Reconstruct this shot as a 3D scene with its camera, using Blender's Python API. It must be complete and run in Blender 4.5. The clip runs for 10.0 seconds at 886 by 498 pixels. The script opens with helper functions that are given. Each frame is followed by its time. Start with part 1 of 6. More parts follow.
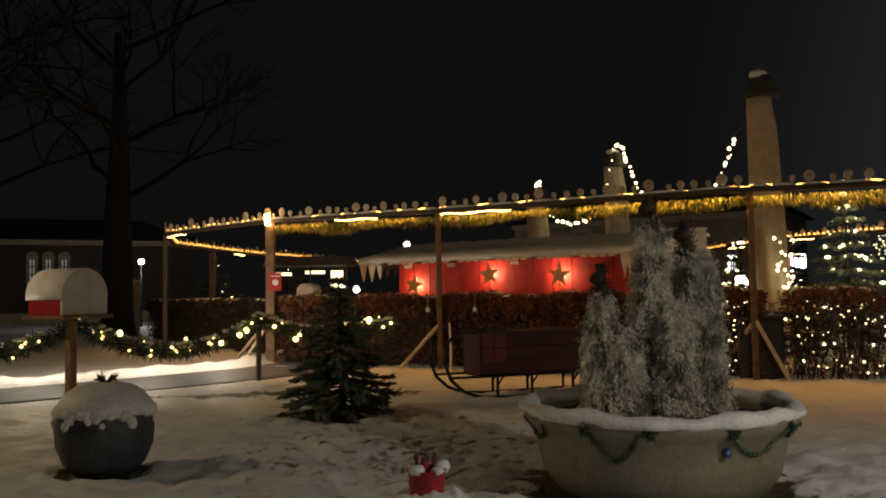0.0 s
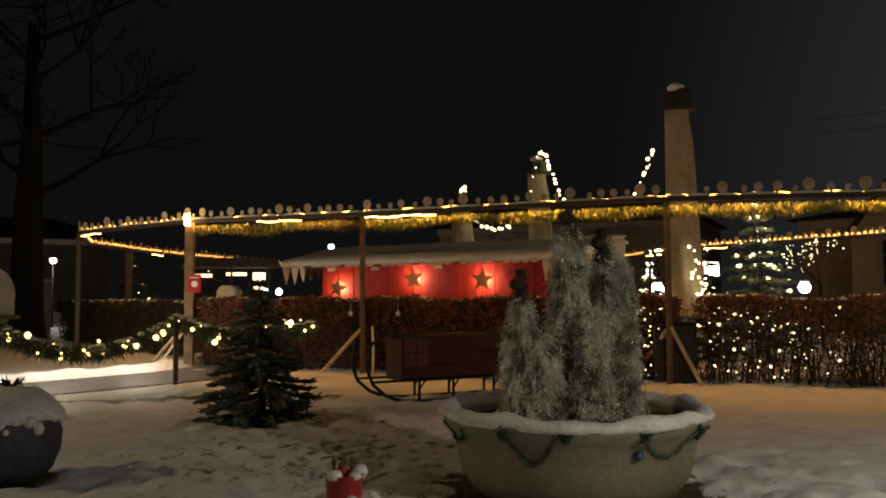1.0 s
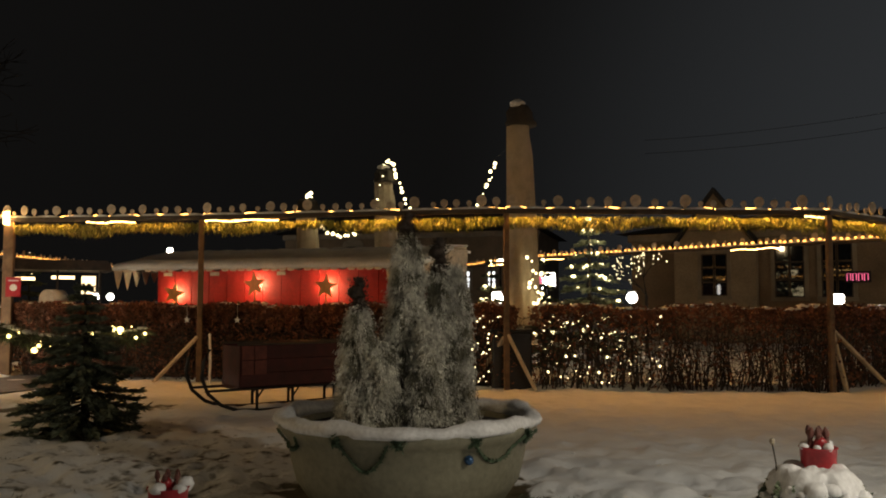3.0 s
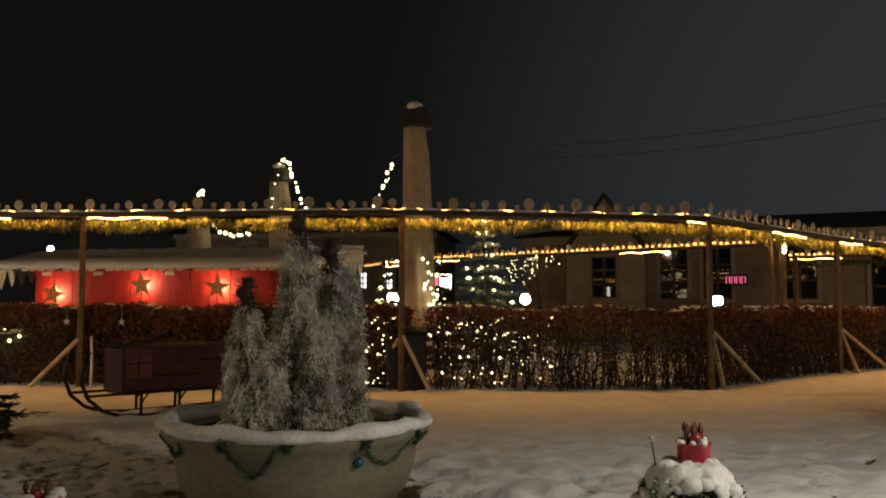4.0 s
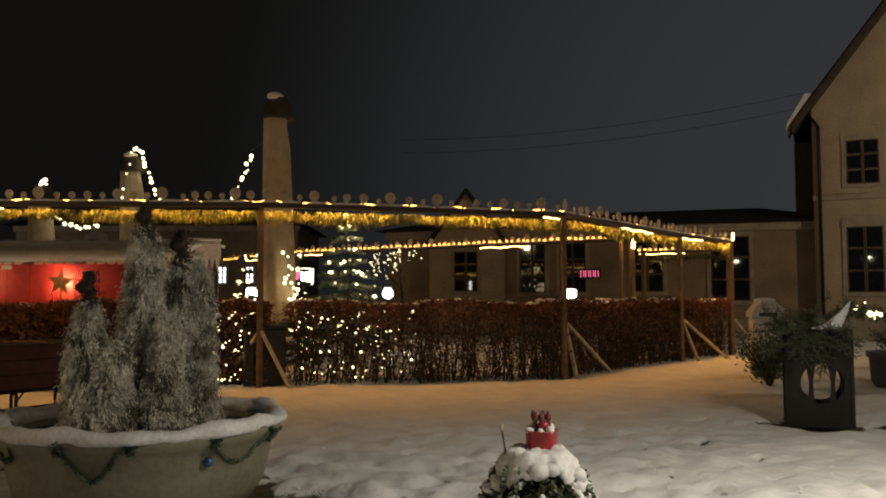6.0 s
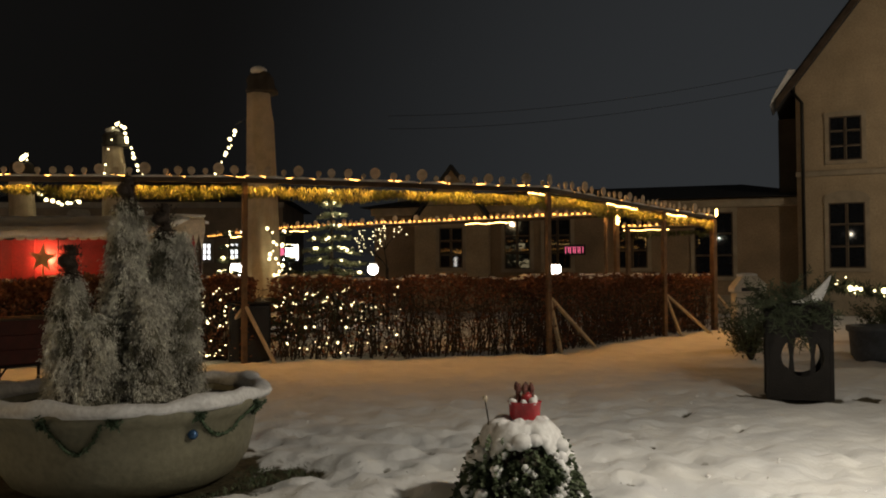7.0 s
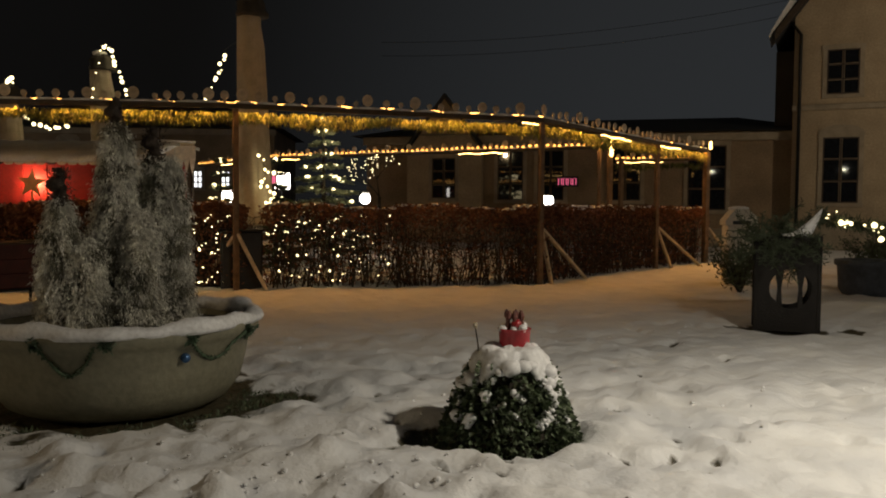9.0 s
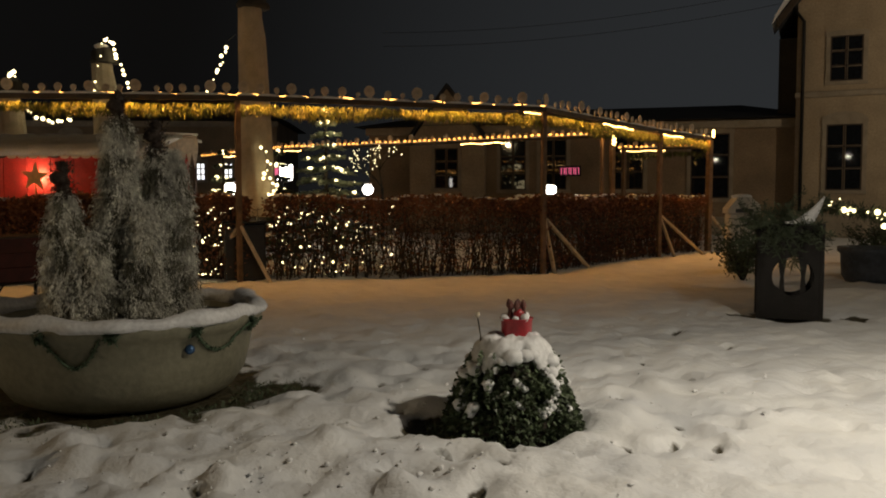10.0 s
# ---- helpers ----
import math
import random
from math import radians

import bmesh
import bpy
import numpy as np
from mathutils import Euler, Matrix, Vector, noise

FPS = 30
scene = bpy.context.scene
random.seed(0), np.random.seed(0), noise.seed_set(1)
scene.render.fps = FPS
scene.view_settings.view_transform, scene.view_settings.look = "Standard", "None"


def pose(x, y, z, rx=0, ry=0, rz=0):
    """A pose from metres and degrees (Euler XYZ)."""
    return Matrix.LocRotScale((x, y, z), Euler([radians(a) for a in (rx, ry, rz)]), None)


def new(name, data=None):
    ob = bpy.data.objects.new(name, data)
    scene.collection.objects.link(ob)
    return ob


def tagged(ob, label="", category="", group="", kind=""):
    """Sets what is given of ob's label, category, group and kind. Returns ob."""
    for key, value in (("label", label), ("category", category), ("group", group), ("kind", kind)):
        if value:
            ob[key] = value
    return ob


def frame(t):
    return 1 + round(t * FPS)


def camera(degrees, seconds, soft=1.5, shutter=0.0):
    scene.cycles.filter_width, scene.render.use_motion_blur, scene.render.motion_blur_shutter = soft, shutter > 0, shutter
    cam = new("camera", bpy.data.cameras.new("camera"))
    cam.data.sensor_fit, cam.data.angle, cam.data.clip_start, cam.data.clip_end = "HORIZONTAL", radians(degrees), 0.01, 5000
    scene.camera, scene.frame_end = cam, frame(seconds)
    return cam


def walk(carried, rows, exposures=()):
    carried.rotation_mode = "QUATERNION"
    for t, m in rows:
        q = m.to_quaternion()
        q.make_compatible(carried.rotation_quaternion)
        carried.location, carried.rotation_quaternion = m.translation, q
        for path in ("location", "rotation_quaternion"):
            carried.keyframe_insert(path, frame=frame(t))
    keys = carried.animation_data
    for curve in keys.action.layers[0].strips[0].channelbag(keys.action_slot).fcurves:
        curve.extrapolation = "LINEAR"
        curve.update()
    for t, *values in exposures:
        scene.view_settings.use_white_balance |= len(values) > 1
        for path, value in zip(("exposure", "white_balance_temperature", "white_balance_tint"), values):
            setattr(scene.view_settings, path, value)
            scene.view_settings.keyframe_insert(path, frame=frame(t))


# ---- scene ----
cam = camera(56.4, 10.0, soft=1.9)
# seconds, x, y, z, yaw, pitch, roll
PATH = [
    (0.0, -0.000, 0.000, 1.300, 0.02, 3.03, -0.95),
    (0.5, 0.010, -0.003, 1.304, -2.69, 3.11, -0.71),
    (1.0, 0.021, -0.015, 1.306, -5.16, 3.22, -0.38),
    (1.5, 0.034, -0.034, 1.312, -7.36, 3.33, -0.14),
    (2.0, 0.043, -0.058, 1.310, -9.63, 3.45, 0.00),
    (3.5, 0.097, -0.046, 1.306, -19.22, 3.80, 0.16),
    (4.0, 0.116, -0.048, 1.307, -22.78, 3.82, 0.19),
    (4.5, 0.133, -0.050, 1.308, -26.06, 3.78, 0.20),
    (5.0, 0.149, -0.054, 1.307, -28.64, 3.86, 0.14),
    (5.5, 0.161, -0.059, 1.306, -30.87, 3.75, 0.01),
    (7.0, 0.175, -0.071, 1.276, -33.14, 1.84, -0.25),
    (7.5, 0.175, -0.072, 1.266, -33.25, -0.05, -0.03),
    (8.0, 0.177, -0.066, 1.262, -33.35, -0.99, 0.37),
    (8.5, 0.182, -0.060, 1.260, -33.51, -2.20, 0.45),
    (9.0, 0.184, -0.061, 1.257, -33.68, -2.95, 0.42),
    (9.5, 0.181, -0.075, 1.256, -33.64, -3.32, 0.30),
    (10.0, 0.182, -0.080, 1.258, -33.44, -3.62, -0.04),
]
walk(cam, [(t, pose(x, y, z, 90 + pitch, 0, yaw) @ pose(0, 0, 0, 0, 0, roll)) for t, x, y, z, yaw, pitch, roll in PATH],
     [(0.0, 0.38), (2.0, 0.42), (3.5, 0.46), (4.5, 0.5), (5.5, 0.66), (7.0, 0.36), (8.5, 0.18), (10.0, 0.16)])

# ---- night sky and the street lamps behind the camera ----
world = bpy.data.worlds.new("night")
scene.world = world
world.use_nodes = True
wn = world.node_tree.nodes
# lamp glare put into the sky colour: a little lighter towards the houses on the east side
w_tc = wn.new("ShaderNodeTexCoord")
w_dot = wn.new("ShaderNodeVectorMath")
w_dot.operation = "DOT_PRODUCT"
w_dot.inputs[1].default_value = (0.92, 0.39, 0.0)
w_map = wn.new("ShaderNodeMapRange")
w_map.interpolation_type = "SMOOTHSTEP"
w_map.inputs["From Min"].default_value, w_map.inputs["From Max"].default_value = 0.60, 1.02
w_ramp = wn.new("ShaderNodeValToRGB")
w_ramp.color_ramp.elements[0].color, w_ramp.color_ramp.elements[1].color = (0.0036, 0.0034, 0.0032, 1), (0.0205, 0.0220, 0.0235, 1)
world.node_tree.links.new(w_tc.outputs["Generated"], w_dot.inputs[0])
world.node_tree.links.new(w_dot.outputs["Value"], w_map.inputs["Value"])
world.node_tree.links.new(w_map.outputs["Result"], w_ramp.inputs["Fac"])
world.node_tree.links.new(w_ramp.outputs["Color"], wn["Background"].inputs[0])
wn["Background"].inputs[1].default_value = 1.0


def lamp(name, loc, power, colour, size):
    d = bpy.data.lights.new(name, "POINT")
    d.energy, d.color, d.shadow_soft_size = power, colour, size
    ob = new(name, d)
    ob.location = loc
    return ob


def strip_lamp(p, q, power, colour, side=1):
    """The light of one length of rope light, thrown down from under its beam."""
    a, b = Vector(p), Vector(q)
    d = bpy.data.lights.new("rope_glow", "AREA")
    d.shape, d.size, d.size_y, d.energy, d.color = "RECTANGLE", (b - a).length, 0.012, power, colour
    d.spread = radians(142)
    ob = new("rope_glow", d)
    a, b = (p + Vector((side * (b.y - a.y), -side * (b.x - a.x), 0)).normalized() * 0.032 for p in (a, b))
    ob.matrix_world = pose(*((a + b) / 2), 0, 0, math.degrees(math.atan2(b.y - a.y, b.x - a.x)))


# a flat street luminaire that throws its light down, to the right of the camera
sd = bpy.data.lights.new("street_light", "AREA")
sd.shape, sd.size, sd.energy, sd.color = "DISK", 0.22, 140, (1.0, 0.88, 0.69)
new("street_light", sd).location = (4.6, 0.6, 3.5)
lamp("street_light", (-9.5, 7.0, 5.0), 340, (1.0, 0.70, 0.36), 0.12)
lamp("street_light", (21.5, 5.0, 5.5), 480, (1.0, 0.80, 0.55), 0.15)
lamp("far_street_light", (-13.75, 37.0, 2.6), 90, (1.0, 0.92, 0.8), 0.14)
lamp("far_street_light", (-1.76, 39.7, 3.6), 90, (1.0, 0.9, 0.75), 0.14)
# the lights of the garland along the path
for gx, gy in ((-7.3, 11.6), (-6.1, 12.6), (-4.9, 13.6), (-3.9, 14.6)):
    lamp("garland_glow", (gx, gy, 0.95), 32, (1.0, 0.84, 0.62), 0.05)


# ---- materials ----
def mat(name, colour, rough=0.6, metal=0.0, var=0.25, scale=8.0, bump=0.2, fine=60.0, emit=None, power=0.0, per_object=0.0, second=None, cover=0.5):
    m = bpy.data.materials.new(name)
    m.use_nodes = True
    nt = m.node_tree
    n, l = nt.nodes, nt.links
    p = n["Principled BSDF"]
    p.inputs["Roughness"].default_value, p.inputs["Metallic"].default_value = rough, metal
    tc = n.new("ShaderNodeTexCoord")
    n1 = n.new("ShaderNodeTexNoise")
    n1.inputs["Scale"].default_value, n1.inputs["Detail"].default_value = scale, 5
    n2 = n.new("ShaderNodeTexNoise")
    n2.inputs["Scale"].default_value, n2.inputs["Detail"].default_value = fine, 3
    l.new(tc.outputs["Object"], n1.inputs["Vector"])
    l.new(tc.outputs["Object"], n2.inputs["Vector"])
    ramp = n.new("ShaderNodeValToRGB")
    a, b = ramp.color_ramp.elements
    a.position, b.position = (0.35, 0.68) if second is None else (cover - 0.06, cover + 0.06)
    lo = tuple(c * (1 - var) for c in colour)
    hi = tuple(min(1, c * (1 + var)) for c in colour)
    a.color, b.color = (*lo, 1), ((*hi, 1) if second is None else (*second, 1))
    l.new(n1.outputs["Fac"], ramp.inputs["Fac"])
    mix = n.new("ShaderNodeMix")
    mix.data_type, mix.blend_type = "RGBA", "MULTIPLY"
    mix.inputs["Factor"].default_value = 0.5
    l.new(ramp.outputs["Color"], mix.inputs["A"])
    r2 = n.new("ShaderNodeMapRange")
    r2.inputs["From Min"].default_value, r2.inputs["From Max"].default_value = 0.3, 0.7
    r2.inputs["To Min"].default_value, r2.inputs["To Max"].default_value = 0.6, 1.15
    l.new(n2.outputs["Fac"], r2.inputs["Value"])
    l.new(r2.outputs["Result"], mix.inputs["B"])
    out = mix.outputs["Result"]
    if per_object:
        info = n.new("ShaderNodeObjectInfo")
        geo = n.new("ShaderNodeNewGeometry")
        add = n.new("ShaderNodeMath")
        add.operation = "ADD"
        l.new(info.outputs["Random"], add.inputs[0])
        l.new(geo.outputs["Random Per Island"], add.inputs[1])
        mr = n.new("ShaderNodeMapRange")
        mr.inputs["From Max"].default_value = 2.0
        mr.inputs["To Min"].default_value, mr.inputs["To Max"].default_value = 1 - per_object, 1 + per_object
        l.new(add.outputs[0], mr.inputs["Value"])
        mx = n.new("ShaderNodeMix")
        mx.data_type, mx.blend_type = "RGBA", "MULTIPLY"
        mx.inputs["Factor"].default_value = 1
        l.new(out, mx.inputs["A"])
        l.new(mr.outputs["Result"], mx.inputs["B"])
        out = mx.outputs["Result"]
    l.new(out, p.inputs["Base Color"])
    if bump:
        bp = n.new("ShaderNodeBump")
        bp.inputs["Strength"].default_value, bp.inputs["Distance"].default_value = bump, 0.02
        l.new(n2.outputs["Fac"], bp.inputs["Height"])
        l.new(bp.outputs["Normal"], p.inputs["Normal"])
    if emit:
        p.inputs["Emission Color"].default_value = (*emit, 1)
        p.inputs["Emission Strength"].default_value = power
    return m


SNOW = mat("snow", (0.82, 0.83, 0.85), 0.55, var=0.08, scale=3, bump=0.22, fine=38)
SNOW_OLD = mat("snow_patchy", (0.82, 0.83, 0.85), 0.6, var=0.1, scale=5, bump=0.5, fine=40)
WOOD = mat("weathered_timber", (0.19, 0.115, 0.06), 0.7, var=0.3, scale=6, bump=0.4, fine=50)
WOOD_PALE = mat("pale_timber", (0.66, 0.54, 0.38), 0.7, var=0.2, scale=6, bump=0.3, fine=50)
WOOD_DARK = mat("dark_timber", (0.07, 0.05, 0.035), 0.7, var=0.3, scale=5, bump=0.4)
CUTOUT = mat("painted_cutout", (0.56, 0.47, 0.36), 0.7, var=0.2, scale=10, bump=0.2, per_object=0.2)
TINSEL = mat("gold_tinsel", (0.15, 0.17, 0.042), 0.45, 0.25, var=0.5, scale=5, bump=0, per_object=0.85)
CONE = mat("dark_red_cone", (0.13, 0.045, 0.035), 0.7, var=0.3, scale=30, bump=0.3)
LED = mat("warm_led_rope", (1, 0.8, 0.5), 0.4, var=0, bump=0, emit=(1.0, 0.46, 0.10), power=6)
LED_BRIGHT = mat("bright_led_rope", (1, 0.85, 0.6), 0.4, var=0, bump=0, emit=(1.0, 0.58, 0.18), power=9)
LED_FAR = mat("orange_led_rope", (1, 0.7, 0.4), 0.4, var=0, bump=0, emit=(1.0, 0.42, 0.08), power=4.0)
BULB = mat("warm_bulb", (1, 0.9, 0.7), 0.3, var=0, bump=0, emit=(1.0, 0.72, 0.24), power=4.5)
BULB_COOL = mat("white_bulb", (1, 0.95, 0.9), 0.3, var=0, bump=0, emit=(1.0, 0.82, 0.42), power=4.2)
GLOBE = mat("lit_globe", (1, 0.95, 0.9), 0.3, var=0, bump=0, emit=(1.0, 0.93, 0.85), power=9)
RED_LIGHT = mat("red_bulb", (1, 0.1, 0.05), 0.3, var=0, bump=0, emit=(1.0, 0.08, 0.03), power=7)
HEDGE_LEAF = mat("dry_hedge_leaf", (0.22, 0.088, 0.045), 0.7, var=0.45, scale=3, bump=0, per_object=0.6)
# hedge leaf taken down in colour so the left hedge looks unlit
DARK_LEAF = mat("unlit_hedge_leaf", (0.030, 0.026, 0.018), 0.7, var=0.4, scale=5, bump=0, per_object=0.5)
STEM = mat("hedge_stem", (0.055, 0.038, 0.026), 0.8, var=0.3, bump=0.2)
RED_WALL = mat("red_stall_cloth", (0.42, 0.014, 0.009), 0.75, var=0.15, scale=4, bump=0.3, fine=30)
CANVAS = mat("tan_canvas", (0.52, 0.45, 0.34), 0.85, var=0.12, scale=5, bump=0.3, fine=80)
CANVAS_DARK = mat("dark_canvas", (0.05, 0.045, 0.04), 0.85, var=0.2)
ICICLE = mat("cream_fringe", (0.72, 0.62, 0.50), 0.7, var=0.12, scale=12, bump=0.2)
STAR_WOOD = mat("brown_star", (0.62, 0.42, 0.18), 0.7, var=0.2, bump=0.2)
BOWL = mat("cream_planter", (0.255, 0.245, 0.175), 0.55, var=0.10, scale=4, bump=0.15, fine=25)
SOIL = mat("dark_soil", (0.035, 0.028, 0.02), 0.95, var=0.4, scale=12, bump=0.8, fine=40)
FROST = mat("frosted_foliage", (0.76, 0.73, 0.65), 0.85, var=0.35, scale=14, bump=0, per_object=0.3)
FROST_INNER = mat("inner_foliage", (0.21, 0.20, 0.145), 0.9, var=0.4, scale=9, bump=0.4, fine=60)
FOLIAGE = mat("dark_evergreen", (0.07, 0.09, 0.05), 0.7, var=0.4, scale=8, bump=0, per_object=0.5)
FIR = mat("fir_needles", (0.18, 0.21, 0.145), 0.65, var=0.35, scale=9, bump=0, per_object=0.5)
IVY = mat("ivy_leaf", (0.09, 0.12, 0.065), 0.5, var=0.4, scale=14, bump=0, per_object=0.5)
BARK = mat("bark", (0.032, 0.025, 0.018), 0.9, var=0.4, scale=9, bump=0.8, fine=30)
# copy of the bark, darkened so the far bare trees look unlit
BARK_NIGHT = mat("unlit_bark", (0.013, 0.010, 0.007), 0.95, var=0.4, scale=9, bump=0.8, fine=30)
TIP = mat("dark_tree_tip", (0.05, 0.035, 0.025), 0.85, var=0.4, scale=20, bump=0.5)
GARLAND = mat("green_garland", (0.075, 0.12, 0.07), 0.7, var=0.4, scale=25, bump=0, per_object=0.4)
BLUE = mat("blue_bauble", (0.06, 0.14, 0.3), 0.25, 0.5, var=0.2, bump=0)
RED = mat("red_paint", (0.40, 0.02, 0.03), 0.4, var=0.15, scale=9, bump=0.1)
RED_DULL = mat("dark_red_boards", (0.065, 0.009, 0.007), 0.7, var=0.25, scale=6, bump=0.3)
RED_PANEL = mat("faded_red_panel", (0.17, 0.045, 0.03), 0.7, var=0.2, scale=9, bump=0.2)
IRON = mat("black_iron", (0.02, 0.02, 0.02), 0.5, 0.6, var=0.2, bump=0.2)
CORTEN = mat("dark_steel_panel", (0.012, 0.010, 0.009), 0.65, 0.3, var=0.3, scale=7, bump=0.3)
GREY = mat("grey_panel", (0.62, 0.60, 0.55), 0.6, var=0.12, scale=5, bump=0.15)
POT = mat("blue_grey_stone", (0.055, 0.065, 0.085), 0.6, var=0.3, scale=7, bump=0.6, fine=22)
ASPHALT = mat("wet_asphalt", (0.10, 0.10, 0.11), 0.55, var=0.25, scale=3, bump=0.5, fine=90)
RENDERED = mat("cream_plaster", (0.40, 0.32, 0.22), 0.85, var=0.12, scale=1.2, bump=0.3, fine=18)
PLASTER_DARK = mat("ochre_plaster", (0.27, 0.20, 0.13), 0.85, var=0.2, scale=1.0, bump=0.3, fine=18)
# plaster with the night darkness put into its colour
PLASTER_NIGHT = mat("unlit_plaster", (0.05, 0.042, 0.03), 0.85, var=0.2, scale=1.0, bump=0.3, fine=18)
STONE = mat("stone_trim", (0.34, 0.29, 0.22), 0.85, var=0.15, scale=3, bump=0.3)
ROOF = mat("dark_slate_roof", (0.03, 0.032, 0.036), 0.7, var=0.3, scale=4, bump=0.4)
GLASS = mat("dark_window_glass", (0.012, 0.014, 0.018), 0.03, var=0.1, bump=0)
GLASS_LIT = mat("lit_window", (0.8, 0.8, 0.75), 0.3, var=0, bump=0, emit=(0.95, 0.97, 1.0), power=1.6)
GLASS_DIM = mat("dim_window", (0.6, 0.58, 0.5), 0.3, var=0, bump=0, emit=(0.9, 0.92, 0.8), power=0.10)
GLASS_AMBER = mat("amber_lit_opening", (0.8, 0.6, 0.4), 0.4, var=0, bump=0, emit=(1.0, 0.72, 0.38), power=2.2)
NEON = mat("pink_neon", (0.8, 0.2, 0.4), 0.3, var=0, bump=0, emit=(1.0, 0.16, 0.3), power=0.8)
WHITE = mat("white_paint", (0.78, 0.76, 0.72), 0.5, var=0.06, bump=0.1)
BLACK = mat("black_plastic", (0.018, 0.018, 0.018), 0.5, var=0.2, bump=0.1)

# snow that gives way to winter grass where the ground is bare, or dark where shadow is painted in
gm = bpy.data.materials.new("snowy_ground")
gm.use_nodes = True
gn, gl = gm.node_tree.nodes, gm.node_tree.links
gp = gn["Principled BSDF"]
gp.inputs["Roughness"].default_value = 0.6
g_tc = gn.new("ShaderNodeTexCoord")
g_bare = gn.new("ShaderNodeAttribute")
g_bare.attribute_name = "bare"


def g_noise(scale, detail):
    q = gn.new("ShaderNodeTexNoise")
    q.inputs["Scale"].default_value, q.inputs["Detail"].default_value = scale, detail
    gl.new(g_tc.outputs["Object"], q.inputs["Vector"])
    return q


g_n1, g_n2, g_n3 = g_noise(9, 6), g_noise(38, 4), g_noise(2.2, 3)
g_sum = gn.new("ShaderNodeMath")
g_sum.operation = "ADD"
gl.new(g_bare.outputs["Fac"], g_sum.inputs[0])
gl.new(g_n1.outputs["Fac"], g_sum.inputs[1])
g_fac = gn.new("ShaderNodeMapRange")
g_fac.inputs["From Min"].default_value, g_fac.inputs["From Max"].default_value = 0.92, 1.12
gl.new(g_sum.outputs[0], g_fac.inputs["Value"])
g_snow = gn.new("ShaderNodeValToRGB")
g_snow.color_ramp.elements[0].position, g_snow.color_ramp.elements[1].position = 0.3, 0.7
g_snow.color_ramp.elements[0].color, g_snow.color_ramp.elements[1].color = (0.72, 0.74, 0.78, 1), (0.86, 0.87, 0.88, 1)
gl.new(g_n3.outputs["Fac"], g_snow.inputs["Fac"])
g_earth = gn.new("ShaderNodeValToRGB")
g_earth.color_ramp.elements[0].position, g_earth.color_ramp.elements[1].position = 0.35, 0.65
g_earth.color_ramp.elements[0].color, g_earth.color_ramp.elements[1].color = (0.03, 0.026, 0.014, 1), (0.10, 0.085, 0.048, 1)
gl.new(g_n2.outputs["Fac"], g_earth.inputs["Fac"])
g_mix = gn.new("ShaderNodeMix")
g_mix.data_type = "RGBA"
gl.new(g_fac.outputs["Result"], g_mix.inputs["Factor"])
gl.new(g_snow.outputs["Color"], g_mix.inputs["A"])
gl.new(g_earth.outputs["Color"], g_mix.inputs["B"])
gl.new(g_mix.outputs["Result"], gp.inputs["Base Color"])
g_bump = gn.new("ShaderNodeBump")
g_bump.inputs["Strength"].default_value, g_bump.inputs["Distance"].default_value = 0.75, 0.04
gl.new(g_n1.outputs["Fac"], g_bump.inputs["Height"])
gl.new(g_bump.outputs["Normal"], gp.inputs["Normal"])


